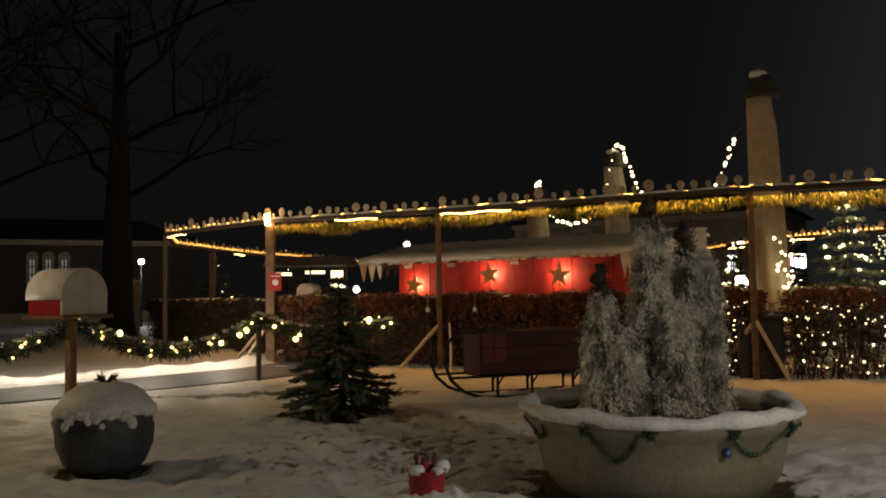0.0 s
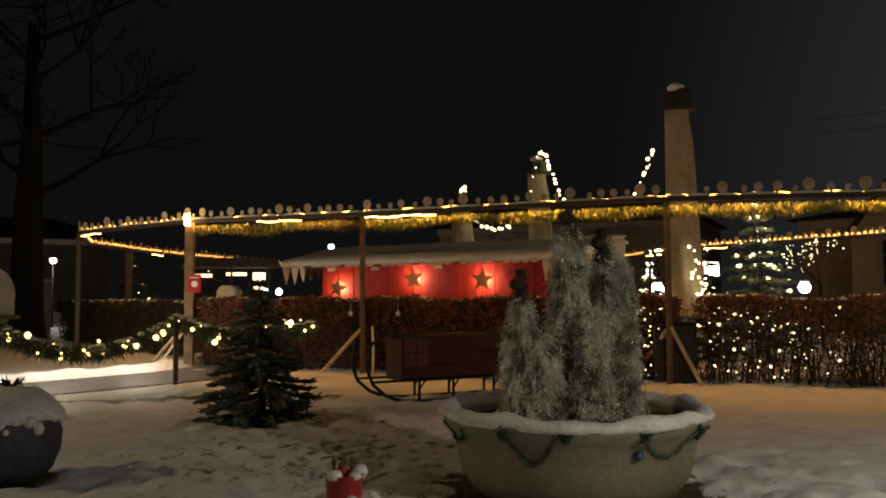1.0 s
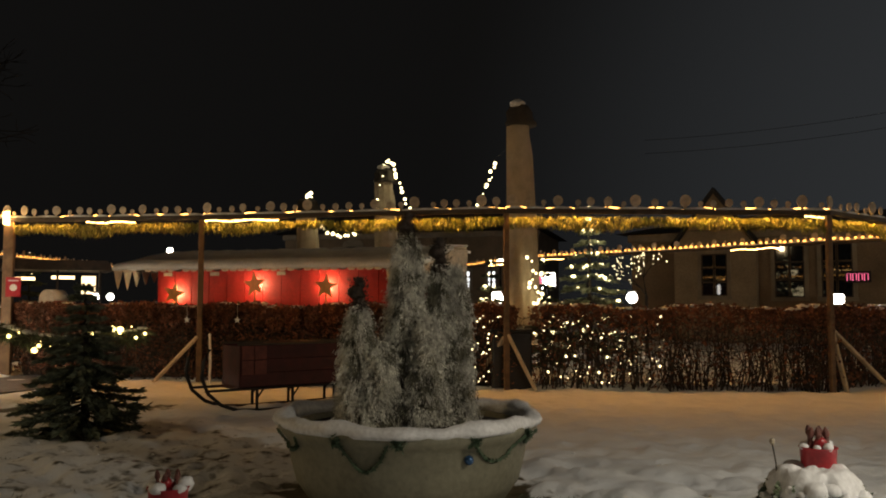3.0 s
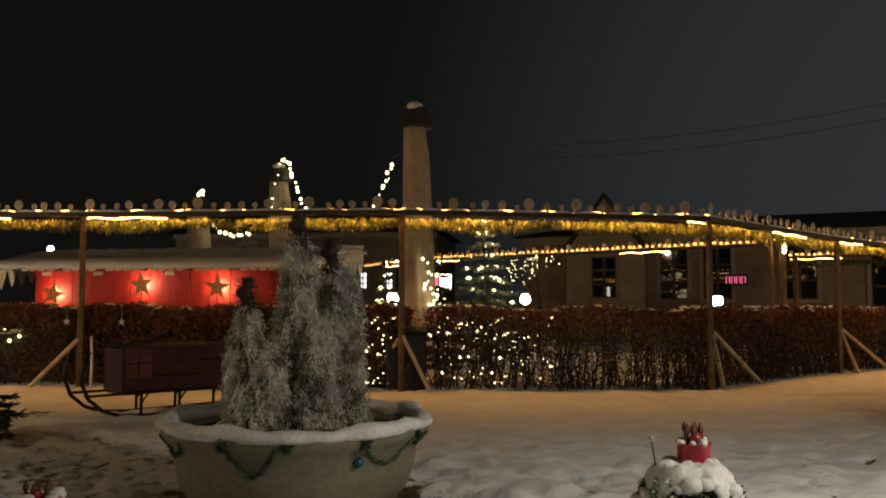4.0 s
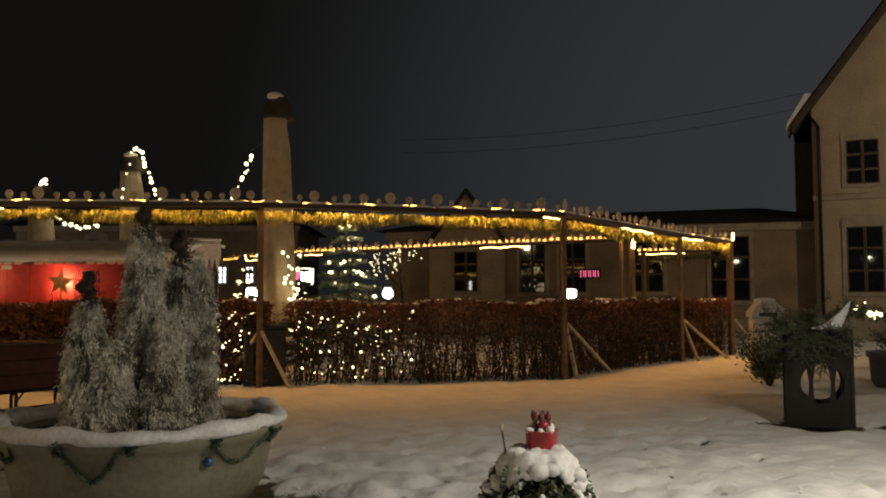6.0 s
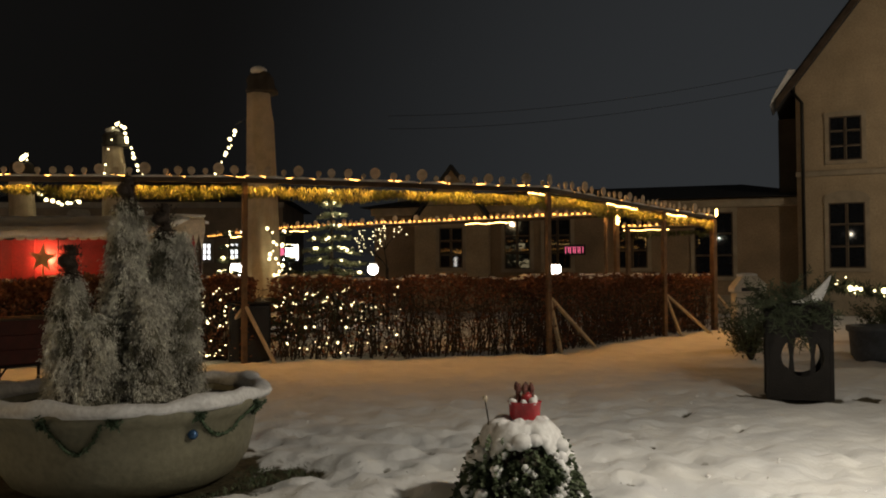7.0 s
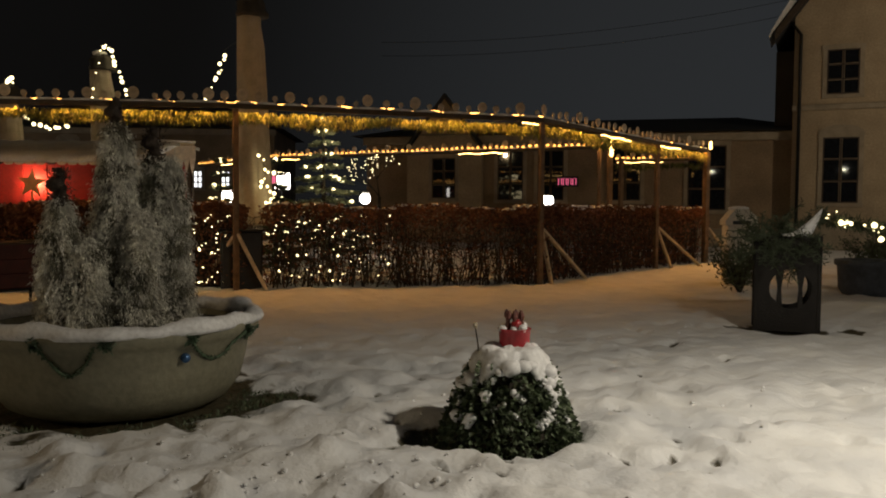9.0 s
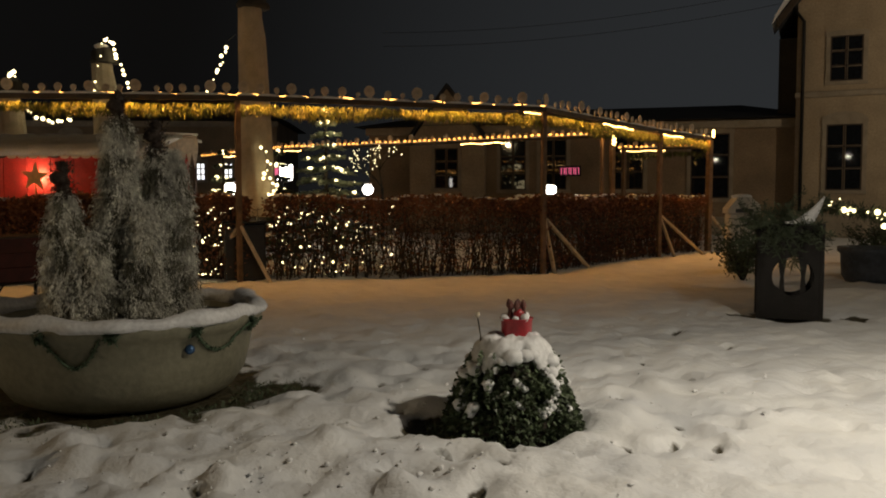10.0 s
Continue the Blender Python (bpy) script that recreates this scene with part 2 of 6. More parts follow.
# ---- building blocks ----
class Mesh:
    """Collects vertices and faces; every method adds one closed piece."""

    def __init__(self):
        self.v, self.f = [], []

    def add(self, verts, faces, m=None):
        k = len(self.v)
        self.v += [tuple(m @ Vector(p)) for p in verts] if m is not None else [tuple(p) for p in verts]
        self.f += [tuple(k + i for i in q) for q in faces]
        return self

    def box(self, x0, y0, z0, x1, y1, z1, m=None, bevel=0.0):
        b = min(bevel, (x1 - x0) / 3, (y1 - y0) / 3, (z1 - z0) / 3)
        if b <= 0:
            v = [(x, y, z) for z in (z0, z1) for y in (y0, y1) for x in (x0, x1)]
            return self.add(v, [(0, 2, 3, 1), (4, 5, 7, 6), (0, 1, 5, 4), (1, 3, 7, 5), (3, 2, 6, 7), (2, 0, 4, 6)], m)
        v, f = [], []
        for z, s in ((z0, b), (z0 + b, 0), (z1 - b, 0), (z1, b)):
            for x, y in ((x0 + s, y0 + b), (x0 + b, y0 + s), (x1 - b, y0 + s), (x1 - s, y0 + b), (x1 - s, y1 - b), (x1 - b, y1 - s), (x0 + b, y1 - s), (x0 + s, y1 - b)):
                v.append((x, y, z))
        for r in range(3):
            for i in range(8):
                j = (i + 1) % 8
                f.append((r * 8 + i, r * 8 + j, r * 8 + 8 + j, r * 8 + 8 + i))
        f += [tuple(range(7, -1, -1)), tuple(range(24, 32))]
        return self.add(v, f, m)

    def lathe(self, profile, n=24, m=None, wob=None):
        v, f = [], []
        for k, (r, z) in enumerate(profile):
            for i in range(n):
                a = 2 * math.pi * i / n
                q = r * (wob(a, z) if wob else 1)
                v.append((q * math.cos(a), q * math.sin(a), z))
        for k in range(len(profile) - 1):
            for i in range(n):
                j = (i + 1) % n
                f.append((k * n + i, k * n + j, k * n + n + j, k * n + n + i))
        f += [tuple(range(n - 1, -1, -1)), tuple(range((len(profile) - 1) * n, len(profile) * n))]
        return self.add(v, f, m)

    def tube(self, pts, r, n=8):
        """A round bar along pts; r is one radius or one for each point."""
        pts = [Vector(p) for p in pts]
        rr = r if isinstance(r, (list, tuple)) else [r] * len(pts)
        v, f = [], []
        for i, p in enumerate(pts):
            d = (pts[min(i + 1, len(pts) - 1)] - pts[max(i - 1, 0)]).normalized()
            s = d.cross(Vector((0, 0, 1)) if abs(d.z) < 0.9 else Vector((1, 0, 0))).normalized()
            u = s.cross(d)
            for k in range(n):
                a = 2 * math.pi * k / n
                v.append(p + rr[i] * (math.cos(a) * s + math.sin(a) * u))
        for i in range(len(pts) - 1):
            for k in range(n):
                j = (k + 1) % n
                f.append((i * n + k, i * n + j, i * n + n + j, i * n + n + k))
        f += [tuple(range(n - 1, -1, -1)), tuple(range((len(pts) - 1) * n, len(pts) * n))]
        return self.add(v, f)

    def bar(self, p, q, w, d):
        """A sawn timber with a rectangular section from p to q."""
        p, q = Vector(p), Vector(q)
        a = (q - p).normalized()
        s = a.cross(Vector((0, 0, 1)) if abs(a.z) < 0.95 else Vector((0, 1, 0))).normalized()
        u = s.cross(a)
        m = Matrix((s, u, a)).transposed().to_4x4()
        m.translation = p
        return self.box(-w / 2, -d / 2, 0, w / 2, d / 2, (q - p).length, m, 0.012)

    def ball(self, c, rx, ry=None, rz=None, n=10, rough=0.0, seed=0):
        ry, rz = ry or rx, rz or rx
        rng = random.Random(seed)
        k = max(4, n // 2)
        v = [(c[0], c[1], c[2] - rz)]
        for i in range(1, k):
            t = math.pi * i / k
            for j in range(n):
                a = 2 * math.pi * j / n
                w = 1 + rough * rng.uniform(-1, 1)
                v.append((c[0] + rx * w * math.sin(t) * math.cos(a), c[1] + ry * w * math.sin(t) * math.sin(a), c[2] - rz * w * math.cos(t)))
        v.append((c[0], c[1], c[2] + rz))
        f = [(0, 1 + (j + 1) % n, 1 + j) for j in range(n)]
        for i in range(k - 2):
            for j in range(n):
                f.append((1 + i * n + j, 1 + i * n + (j + 1) % n, 1 + (i + 1) * n + (j + 1) % n, 1 + (i + 1) * n + j))
        o = 1 + (k - 2) * n
        f += [(o + j, o + (j + 1) % n, len(v) - 1) for j in range(n)]
        return self.add(v, f)

    def prism(self, outline, y0, y1, m=None):
        """An outline in x and z, pulled from y0 to y1."""
        n = len(outline)
        v = [(x, y0, z) for x, z in outline] + [(x, y1, z) for x, z in outline]
        f = [tuple(range(n)), tuple(range(2 * n - 1, n - 1, -1))] + [(i, i + n, (i + 1) % n + n, (i + 1) % n) for i in range(n)]
        return self.add(v, f, m)

    def leaf(self, p, d, size, width, rng):
        """One folded leaf or needle tuft from p along d."""
        d = Vector(d).normalized()
        s = d.cross(Vector((rng.uniform(-1, 1), rng.uniform(-1, 1), rng.uniform(-1, 1)))).normalized()
        u = s.cross(d) * width * 0.25
        p = Vector(p)
        k = len(self.v)
        self.v += [tuple(p), tuple(p + d * size * 0.5 + s * width / 2 + u), tuple(p + d * size), tuple(p + d * size * 0.5 - s * width / 2 + u)]
        self.f += [(k, k + 1, k + 2), (k, k + 2, k + 3)]
        return self

    def data(self, name, material, smooth=False):
        me = bpy.data.meshes.new(name)
        me.from_pydata(self.v, [], self.f)
        me.materials.append(material)
        if smooth:
            me.polygons.foreach_set("use_smooth", [True] * len(me.polygons))
        me.update()
        return me


def part(name, mesh, material, parent=None, label="", smooth=False, kind=""):
    ob = new(name, mesh.data(name, material, smooth))
    ob.parent = parent
    return tagged(ob, label, kind=kind)


def thing(name, loc, label, category, rz=0.0, group="", kind=""):
    ob = new(name)
    ob.empty_display_size = 0.1
    ob.matrix_basis = pose(*loc, 0, 0, rz)
    return tagged(ob, label, category, group, kind)


def piece(name, me, parent, loc, rot=(0, 0, 0), scale=1.0):
    ob = new(name, me)
    ob.parent = parent
    ob.matrix_basis = Matrix.LocRotScale(loc, Euler(rot), Vector((scale, scale, scale)))
    return ob


bulb_mesh = Mesh().ball((0, 0, 0), 0.022, n=6).data("bulb", BULB, True)
RED_BULB_MESH = Mesh().ball((0, 0, 0), 0.022, n=6).data("bulb_red", RED_LIGHT, True)
bulb_cool_mesh = Mesh().ball((0, 0, 0), 0.022, n=6).data("bulb_white", BULB_COOL, True)


def vnoise(x, y, scale, seed):
    """Smooth value noise for arrays of places."""
    x, y = np.asarray(x) / scale, np.asarray(y) / scale
    xi, yi = np.floor(x).astype(np.int64), np.floor(y).astype(np.int64)
    fx, fy = x - xi, y - yi
    fx, fy = fx * fx * (3 - 2 * fx), fy * fy * (3 - 2 * fy)

    def h(a, b):
        k = (a * 374761393 + b * 668265263 + seed * 974634541) & 0x7FFFFFFF
        k = ((k ^ (k >> 13)) * 1274126177) & 0x7FFFFFFF
        return (k ^ (k >> 16)) % 10007 / 10007

    return (h(xi, yi) * (1 - fx) + h(xi + 1, yi) * fx) * (1 - fy) + (h(xi, yi + 1) * (1 - fx) + h(xi + 1, yi + 1) * fx) * fy


# ---- the plan ----
PLANTER = (1.40, 5.53)
MOUND = (2.93, 3.40)
MOUND_LOW = (-0.10, 4.32)
POT_AT = (-2.60, 6.35)
FIR_AT = (-1.12, 9.05)
STATUE_AT = (7.95, 5.12)
# posts of the lit ring: x, y, height of the beam
RING = [(-3.35, 16.0, 2.78), (-0.08, 13.95, 2.72), (4.33, 11.58, 2.72), (8.85, 10.12, 2.68), (13.3, 11.70, 2.63), (15.6, 12.30, 2.60)]
RING_LEFT = [(-3.35, 16.0, 2.78), (-6.1, 18.1, 2.72), (-7.15, 22.0, 2.72), (-6.5, 26.9, 2.72), (-3.7, 37.0, 2.72)]
RING_FAR = [(9.6, 30.2, 2.72), (9.97, 23.4, 2.72), (14.3, 14.05, 2.72)]
RING_BACK = [(18.6, 18.1, 2.72), (19.9, 15.8, 2.72)]
PATH_MID = [(-14.0, 4.5), (-9.0, 8.8), (-6.0, 11.25), (-4.4, 12.7), (-2.9, 14.3), (-2.0, 16.4), (-1.8, 22.0)]


def line_distance(x, y, pts):
    best = np.full(np.shape(x), 1e9)
    for (ax, ay), (bx, by) in zip(pts, pts[1:]):
        dx, dy = bx - ax, by - ay
        k = np.clip(((x - ax) * dx + (y - ay) * dy) / (dx * dx + dy * dy), 0, 1)
        best = np.minimum(best, np.hypot(x - ax - k * dx, y - ay - k * dy))
    return best


# ---- snowy ground: one sheet, finest where the camera stands nearest ----
def spread(lo, hi, step, far):
    mid = np.arange(lo, hi + step / 2, step)
    out, d = [], step
    p = hi
    while p < far:
        d *= 1.22
        p += d
        out.append(p)
    left, d, p = [], step, lo
    while p > -far:
        d *= 1.22
        p -= d
        left.append(p)
    return np.array(left[::-1] + list(mid) + out)


def build_ground():
    xs, ys = spread(-7.5, 12.0, 0.047, 600), spread(2.2, 13.5, 0.047, 600)
    X, Y = np.meshgrid(xs, ys)
    near = np.clip(1.3 - np.hypot(X - 3, Y - 7) / 22, 0, 1)
    Z = 0.05 * (vnoise(X, Y, 1.3, 1) - 0.5) + 0.035 * np.abs(vnoise(X, Y, 0.43, 2) - 0.5) + 0.032 * (vnoise(X, Y, 0.24, 4) - 0.5) + 0.034 * (vnoise(X, Y, 0.15, 3) - 0.5)
    trodden = np.clip(1 - np.hypot((X + 0.2) / 3.2, (Y - 7.0) / 3.4), 0, 1) ** 0.5
    Z += trodden * (0.06 * (vnoise(X, Y, 0.25, 5) - 0.55) + 0.06 * (vnoise(X, Y, 0.13, 6) - 0.5))
    # soft pillows of snow over the tufts close to the camera, kicked up west of the ivy mound
    close = np.clip(1.5 - np.hypot((X - 2.0) / 4.5, (Y - 3.8) / 3.0), 0, 1)
    kicked = np.clip(1.3 - np.hypot((X - 1.4) / 1.5, (Y - 3.3) / 1.1), 0, 1)
    Z += close * (0.062 * vnoise(X, Y, 0.21, 14) ** 2 + 0.045 * vnoise(X, Y, 0.12, 15) ** 2)
    Z += kicked * (0.07 * (vnoise(X, Y, 0.16, 18) - 0.5) + 0.06 * (vnoise(X, Y, 0.10, 19) - 0.5))
    rng = random.Random(4)
    bare = np.zeros_like(X)
    # footprints
    for k in range(150):
        cx, cy = (rng.uniform(-3, 1.5), rng.uniform(3.0, 9.5)) if k < 90 else (rng.uniform(0.5, 8.5), rng.uniform(2.2, 6.5))
        a, deep = rng.uniform(0, 3.14), rng.uniform(0.02, 0.055)
        u, v = (X - cx) * math.cos(a) + (Y - cy) * math.sin(a), -(X - cx) * math.sin(a) + (Y - cy) * math.cos(a)
        w = np.exp(-((u / 0.13) ** 2 + (v / 0.055) ** 2) ** 2)
        Z -= deep * w
        if deep > 0.048:
            bare = np.maximum(bare, 0.62 * w)
    # dark pits where feet went through to the grass
    for cx, cy in ((3.35, 2.62), (3.62, 2.66), (3.28, 2.42), (2.1, 3.75), (2.0, 3.1), (1.2, 3.35), (3.75, 2.95), (2.45, 2.9), (4.6, 3.6), (5.6, 5.2), (0.9, 3.2), (4.95, 4.55), (1.6, 2.95), (2.8, 2.75), (3.15, 2.78), (2.62, 3.02), (2.35, 3.2), (3.5, 2.5), (3.9, 2.75), (2.2, 2.7), (1.85, 2.65), *((rng.uniform(0.6, 6.5), rng.uniform(2.3, 5.5)) for _ in range(26))):
        a = rng.uniform(0, 3.14)
        u, v = (X - cx) * math.cos(a) + (Y - cy) * math.sin(a), -(X - cx) * math.sin(a) + (Y - cy) * math.cos(a)
        w = np.exp(-((u / rng.uniform(0.05, 0.11)) ** 2 + (v / rng.uniform(0.026, 0.042)) ** 2))
        Z -= 0.06 * w
        bare = np.maximum(bare, 0.95 * w)
    Z *= near
    dp = line_distance(X, Y, PATH_MID)
    far_side = (Y - 11.25) * 0.74 - (X + 6) * 0.67 > 0
    Z = np.where(dp < 0.97, -0.04, np.where(dp < 3.0, Z * np.clip((dp - 0.97) / 1.5 + 0.25, 0, 1), Z) + np.where(far_side & (X < -1.5), 0.13, 0.0) * np.exp(-((dp - 1.3) / 0.28) ** 2) * (0.6 + vnoise(X, Y, 0.3, 12)))
    dh = line_distance(X, Y, [p[:2] for p in RING])
    Z += 0.05 * np.exp(-((dh - 0.55) / 0.25) ** 2) * (0.4 + vnoise(X, Y, 0.5, 9))
    # bare places: along the path, round the planter, the mounds and the statue, in the trodden part; some painted
    # shadow too
    bare = np.maximum(bare, 0.95 * np.exp(-(((X + 2.8) / 1.3) ** 2 + ((Y - 11.05 - 0.25 * (X + 2.8)) / 0.33) ** 2)))
    bare = np.maximum(bare, 0.6 * np.exp(-(((X + 0.6) / 0.5) ** 2 + ((Y - 10.9) / 0.5) ** 2)))
    bare = np.maximum(bare, trodden * (0.36 + 0.10 * vnoise(X, Y, 0.33, 7) + 0.12 * vnoise(X, Y, 0.11, 8)))
    # small blobs beside mound and statue: part bare earth, part painted cast shadow
    for (cx, cy), r0, r1 in ((PLANTER, 0.72, 1.22), (MOUND, 0.33, 0.43), ((2.60, 3.66), 0.15, 0.23), ((3.26, 3.26), 0.03, 0.12), ((2.22, 4.95), 0.22, 0.36), ((7.70, 5.52), 0.08, 0.22), ((7.58, 5.78), 0.02, 0.14), ((8.36, 4.62), 0.08, 0.22), (STATUE_AT, 0.36, 0.5), (POT_AT, 0.3, 0.42), (FIR_AT, 0.35, 0.6)):
        d = np.hypot(X - cx, Y - cy) + (0.06 + 0.4 * (r1 > 1)) * (vnoise(X, Y, 0.14, 11) - 0.5)
        bare = np.maximum(bare, np.clip((r1 - d) / (r1 - r0), 0, 1) * 0.85)
        k = np.clip((r1 - d) / (r1 - r0), 0, 1)
        Z = Z * (1 - 0.75 * k) - 0.02 * k
    Z = Z - 0.02 * np.clip(bare, 0, 1)
    Z[np.hypot(X, Y) > 60] = -0.02
    n, w = X.size, X.shape[1]
    i = np.arange(n).reshape(X.shape)
    quads = np.stack([i[:-1, :-1], i[:-1, 1:], i[1:, 1:], i[1:, :-1]], -1).reshape(-1, 4)
    me = bpy.data.meshes.new("ground")
    me.from_pydata(np.stack([X, Y, Z], -1).reshape(-1, 3).tolist(), [], quads.tolist())
    me.materials.append(gm)
    me.polygons.foreach_set("use_smooth", [True] * len(me.polygons))
    at = me.attributes.new("bare", "FLOAT", "POINT")
    at.data.foreach_set("value", bare.ravel().astype(np.float32))
    me.update()
    tagged(new("ground", me), "trodden snow with bare winter grass showing through", "ground", kind="structure")
    return xs, ys, Z


GROUND_X, GROUND_Y, GROUND_Z = build_ground()


def ground_at(x, y):
    return float(GROUND_Z[min(np.searchsorted(GROUND_Y, y), len(GROUND_Y) - 1), min(np.searchsorted(GROUND_X, x), len(GROUND_X) - 1)])


def snow_crumbs():
    """Clods kicked up by feet, thickest in the trodden part and before the ivy mound."""
    rg, m = random.Random(27), Mesh()
    for k in range(1500):
        x, y = (rg.gauss(-0.4, 1.3), rg.gauss(6.6, 1.3)) if k < 650 else (rg.gauss(1.7, 1.0), rg.gauss(3.3, 0.5)) if k < 1200 else (rg.uniform(2.5, 7.5), rg.uniform(2.4, 6.5))
        if y < 2.2 or math.hypot(x - PLANTER[0], y - PLANTER[1]) < 0.95 or math.hypot(x - MOUND[0], y - MOUND[1]) < 0.40 or math.hypot(x - STATUE_AT[0], y - STATUE_AT[1]) < 0.6:
            continue
        w = 0.004 + 0.011 * rg.random() ** 3
        m.ball((x, y, ground_at(x, y) - w * 0.1), w * rg.uniform(0.8, 1.5), w * rg.uniform(0.8, 1.5), w * rg.uniform(0.5, 0.9), 7, 0.22, k)
    tagged(part("snow_crumbs", m, SNOW, smooth=True), "small clods of kicked-up snow lying about", "snow", kind="stuff")


snow_crumbs()


def ribbon(name, pts, half, z, material, label, category):
    m = Mesh()
    v = []
    for i, (x, y) in enumerate(pts):
        a, b = pts[max(i - 1, 0)], pts[min(i + 1, len(pts) - 1)]
        d = Vector((b[0] - a[0], b[1] - a[1])).normalized()
        for s in (-half, half):
            v += [(x - d.y * s, y + d.x * s, z), (x - d.y * s, y + d.x * s, z - 0.08)]
    f = []
    for i in range(len(pts) - 1):
        k = i * 4
        f += [(k, k + 2, k + 6, k + 4), (k + 1, k + 5, k + 7, k + 3), (k, k + 4, k + 5, k + 1), (k + 2, k + 3, k + 7, k + 6)]
    m.add(v, f)
    return tagged(new(name, m.data(name, material)), label, category, kind="structure")


ribbon("path", PATH_MID, 0.95, 0.015, ASPHALT, "cleared grey asphalt path between snow banks", "path")


# ---- the ring of posts with cut-outs, rope light and tinsel ----
def paddle(r):
    """A round wooden cut-out on a short neck."""
    out = [(-0.018, 0.0), (-0.018, 0.05)]
    for k in range(13):
        a = math.radians(250 - k * 320 / 12)
        out.append((r * math.cos(a) * 0.92, 0.05 + r * 0.9 + r * math.sin(a)))
    out += [(0.018, 0.05), (0.018, 0.0)]
    return Mesh().prism(out, -0.009, 0.009)


PADDLES = [paddle(r).data("cutout", CUTOUT) for r in (0.084, 0.058, 0.040, 0.064)]


def bay(p, q, rng, near=True, tinsel=True, inward=1.0):
    """One span of the ring: beam, rope lights, cut-outs on top, tinsel below."""
    a, b = Vector(p), Vector(q)
    L = (b - a).length
    rz = math.atan2(b.y - a.y, b.x - a.x)
    t = thing("lit_beam", (a.x, a.y, a.z), "dark timber beam with warm rope light, round cut-outs and gold tinsel", "light beam", 0, "beams of the ring")
    t.matrix_basis = pose(a.x, a.y, a.z, 0, -math.degrees(math.atan2(b.z - a.z, math.hypot(b.x - a.x, b.y - a.y))), math.degrees(rz))
    part("beam", Mesh().box(0, -0.035, -0.075, L, 0.035, 0, bevel=0.01), WOOD_DARK, t)
    sn = Mesh()
    x = 0.0
    while x < L - 0.1:
        w = min(rng.uniform(0.25, 0.8), L - x)
        sn.tube([(x + w * k / 4, rng.uniform(-0.006, 0.006), 0.004 + 0.008 * math.sin(math.pi * k / 4)) for k in range(5)], [0.012, 0.026, 0.03, 0.024, 0.01], 6)
        x += w + rng.uniform(0.0, 0.12)
    part("snow_cap", sn, SNOW, t, "thin ridge of snow", True)
    y = 0.055 * inward
    pts = [(k * L / 60, y + 0.01 * math.sin(k), 0.018 + 0.014 * math.sin(k * 0.7 + rng.random())) for k in range(61)]
    if near:
        part("rope_light", Mesh().tube(pts, 0.011, 6), LED, t, "warm white rope light", True)
    else:
        dots = Mesh()
        for k in range(int(L / 0.16)):
            dots.ball((0.08 + k * 0.16 + rng.uniform(-0.03, 0.03), y, 0.03 + rng.uniform(0, 0.03)), 0.045 * rng.uniform(0.6, 1.1), 0.012, 0.022, 6)
        part("rope_light", dots, LED_FAR, t, "warm lights of the rope", True, "stuff")
    # the lower rope sags below the beam in places
    ph = rng.uniform(0, 6)
    seg, run = [], []
    for k in range(121):
        s = k * L / 120
        w = math.sin(s * 1.9 + ph) + 0.6 * math.sin(s * 0.83 + 2 * ph)
        if w > (0.8 if near else 0.75):
            run.append((s, 0.02 * inward, -0.088 - 0.008 * w))
        elif len(run) > 2:
            seg.append(run)
            run = []
        else:
            run = []
    if len(run) > 2:
        seg.append(run)
    for r in seg:
        rope = Mesh().tube([(a, b, c + 0.012 * math.sin(a * 9)) for a, b, c in r], 0.006, 6)
        s = r[0][0]
        while s < r[-1][0]:
            rope.ball((s, 0.02 * inward - 0.008, r[0][2] + 0.012 * math.sin(s * 9) + rng.gauss(0, 0.006)), rng.uniform(0.010, 0.018), None, rng.uniform(0.008, 0.015), 6)
            s += rng.uniform(0.03, 0.075)
        part("rope_light", rope, LED_BRIGHT, t, "warm white rope light", True)
    x, k = 0.08, rng.randrange(6)
    far = Mesh()
    while x < L - 0.04:
        w = (0, 2, 1, 3, 2, 0, 1, 2)[k % 8]
        s = rng.uniform(0.9, 1.12)
        if near:
            piece("cutout", PADDLES[w], t, (x, 0.0, 0.0), (rng.uniform(-0.06, 0.06), rng.uniform(-0.1, 0.1), rng.uniform(-0.2, 0.2)), s)
        else:
            far.add([v.co for v in PADDLES[w].vertices], [tuple(f.vertices) for f in PADDLES[w].polygons], pose(x, 0, 0) @ Matrix.Scale(s, 4))
        x += (0.25, 0.21, 0.19, 0.21)[w] * rng.uniform(0.9, 1.2)
        k += 1
    if not near:
        part("cutouts", far, CUTOUT, t, kind="stuff")
    if tinsel:
        ti = Mesh()
        for k in range(int(L * (520 if near else 200))):
            s = rng.uniform(0, L)
            lump = 0.75 + 0.35 * math.sin(s * 2.6 + ph) * math.sin(s * 0.9)
            dep = rng.random() ** 0.9 * 0.25 * lump
            p0 = (s, 0.012 * inward + rng.gauss(0, 0.03), -0.095 - dep * 0.75)
            ti.leaf(p0, (rng.gauss(0, 0.5), rng.gauss(0, 0.5), -1), rng.uniform(0.06, 0.15) * (1 if near else 1.5), rng.uniform(0.010, 0.022) * (1 if near else 1.6), rng)
        part("tinsel", ti, TINSEL, t, "shaggy gold tinsel garland", kind="stuff")
    return t


def post(x, y, top, braces=(), thick=0.11, wood=WOOD):
    t = thing("ring_post", (x, y, 0), "weathered timber post with slanting braces standing in snow", "post", 0, "posts of the ring")
    part("post", Mesh().bar((0, 0, -0.1), (0, 0, top - 0.07), thick, thick * 0.9), wood, t)
    for bx, by, bz in braces:
        part("brace", Mesh().bar((bx, by, -0.03), (bx * 0.04, by * 0.04, bz), 0.07, 0.05), WOOD_PALE, t, "pale sawn timber brace")
    return t


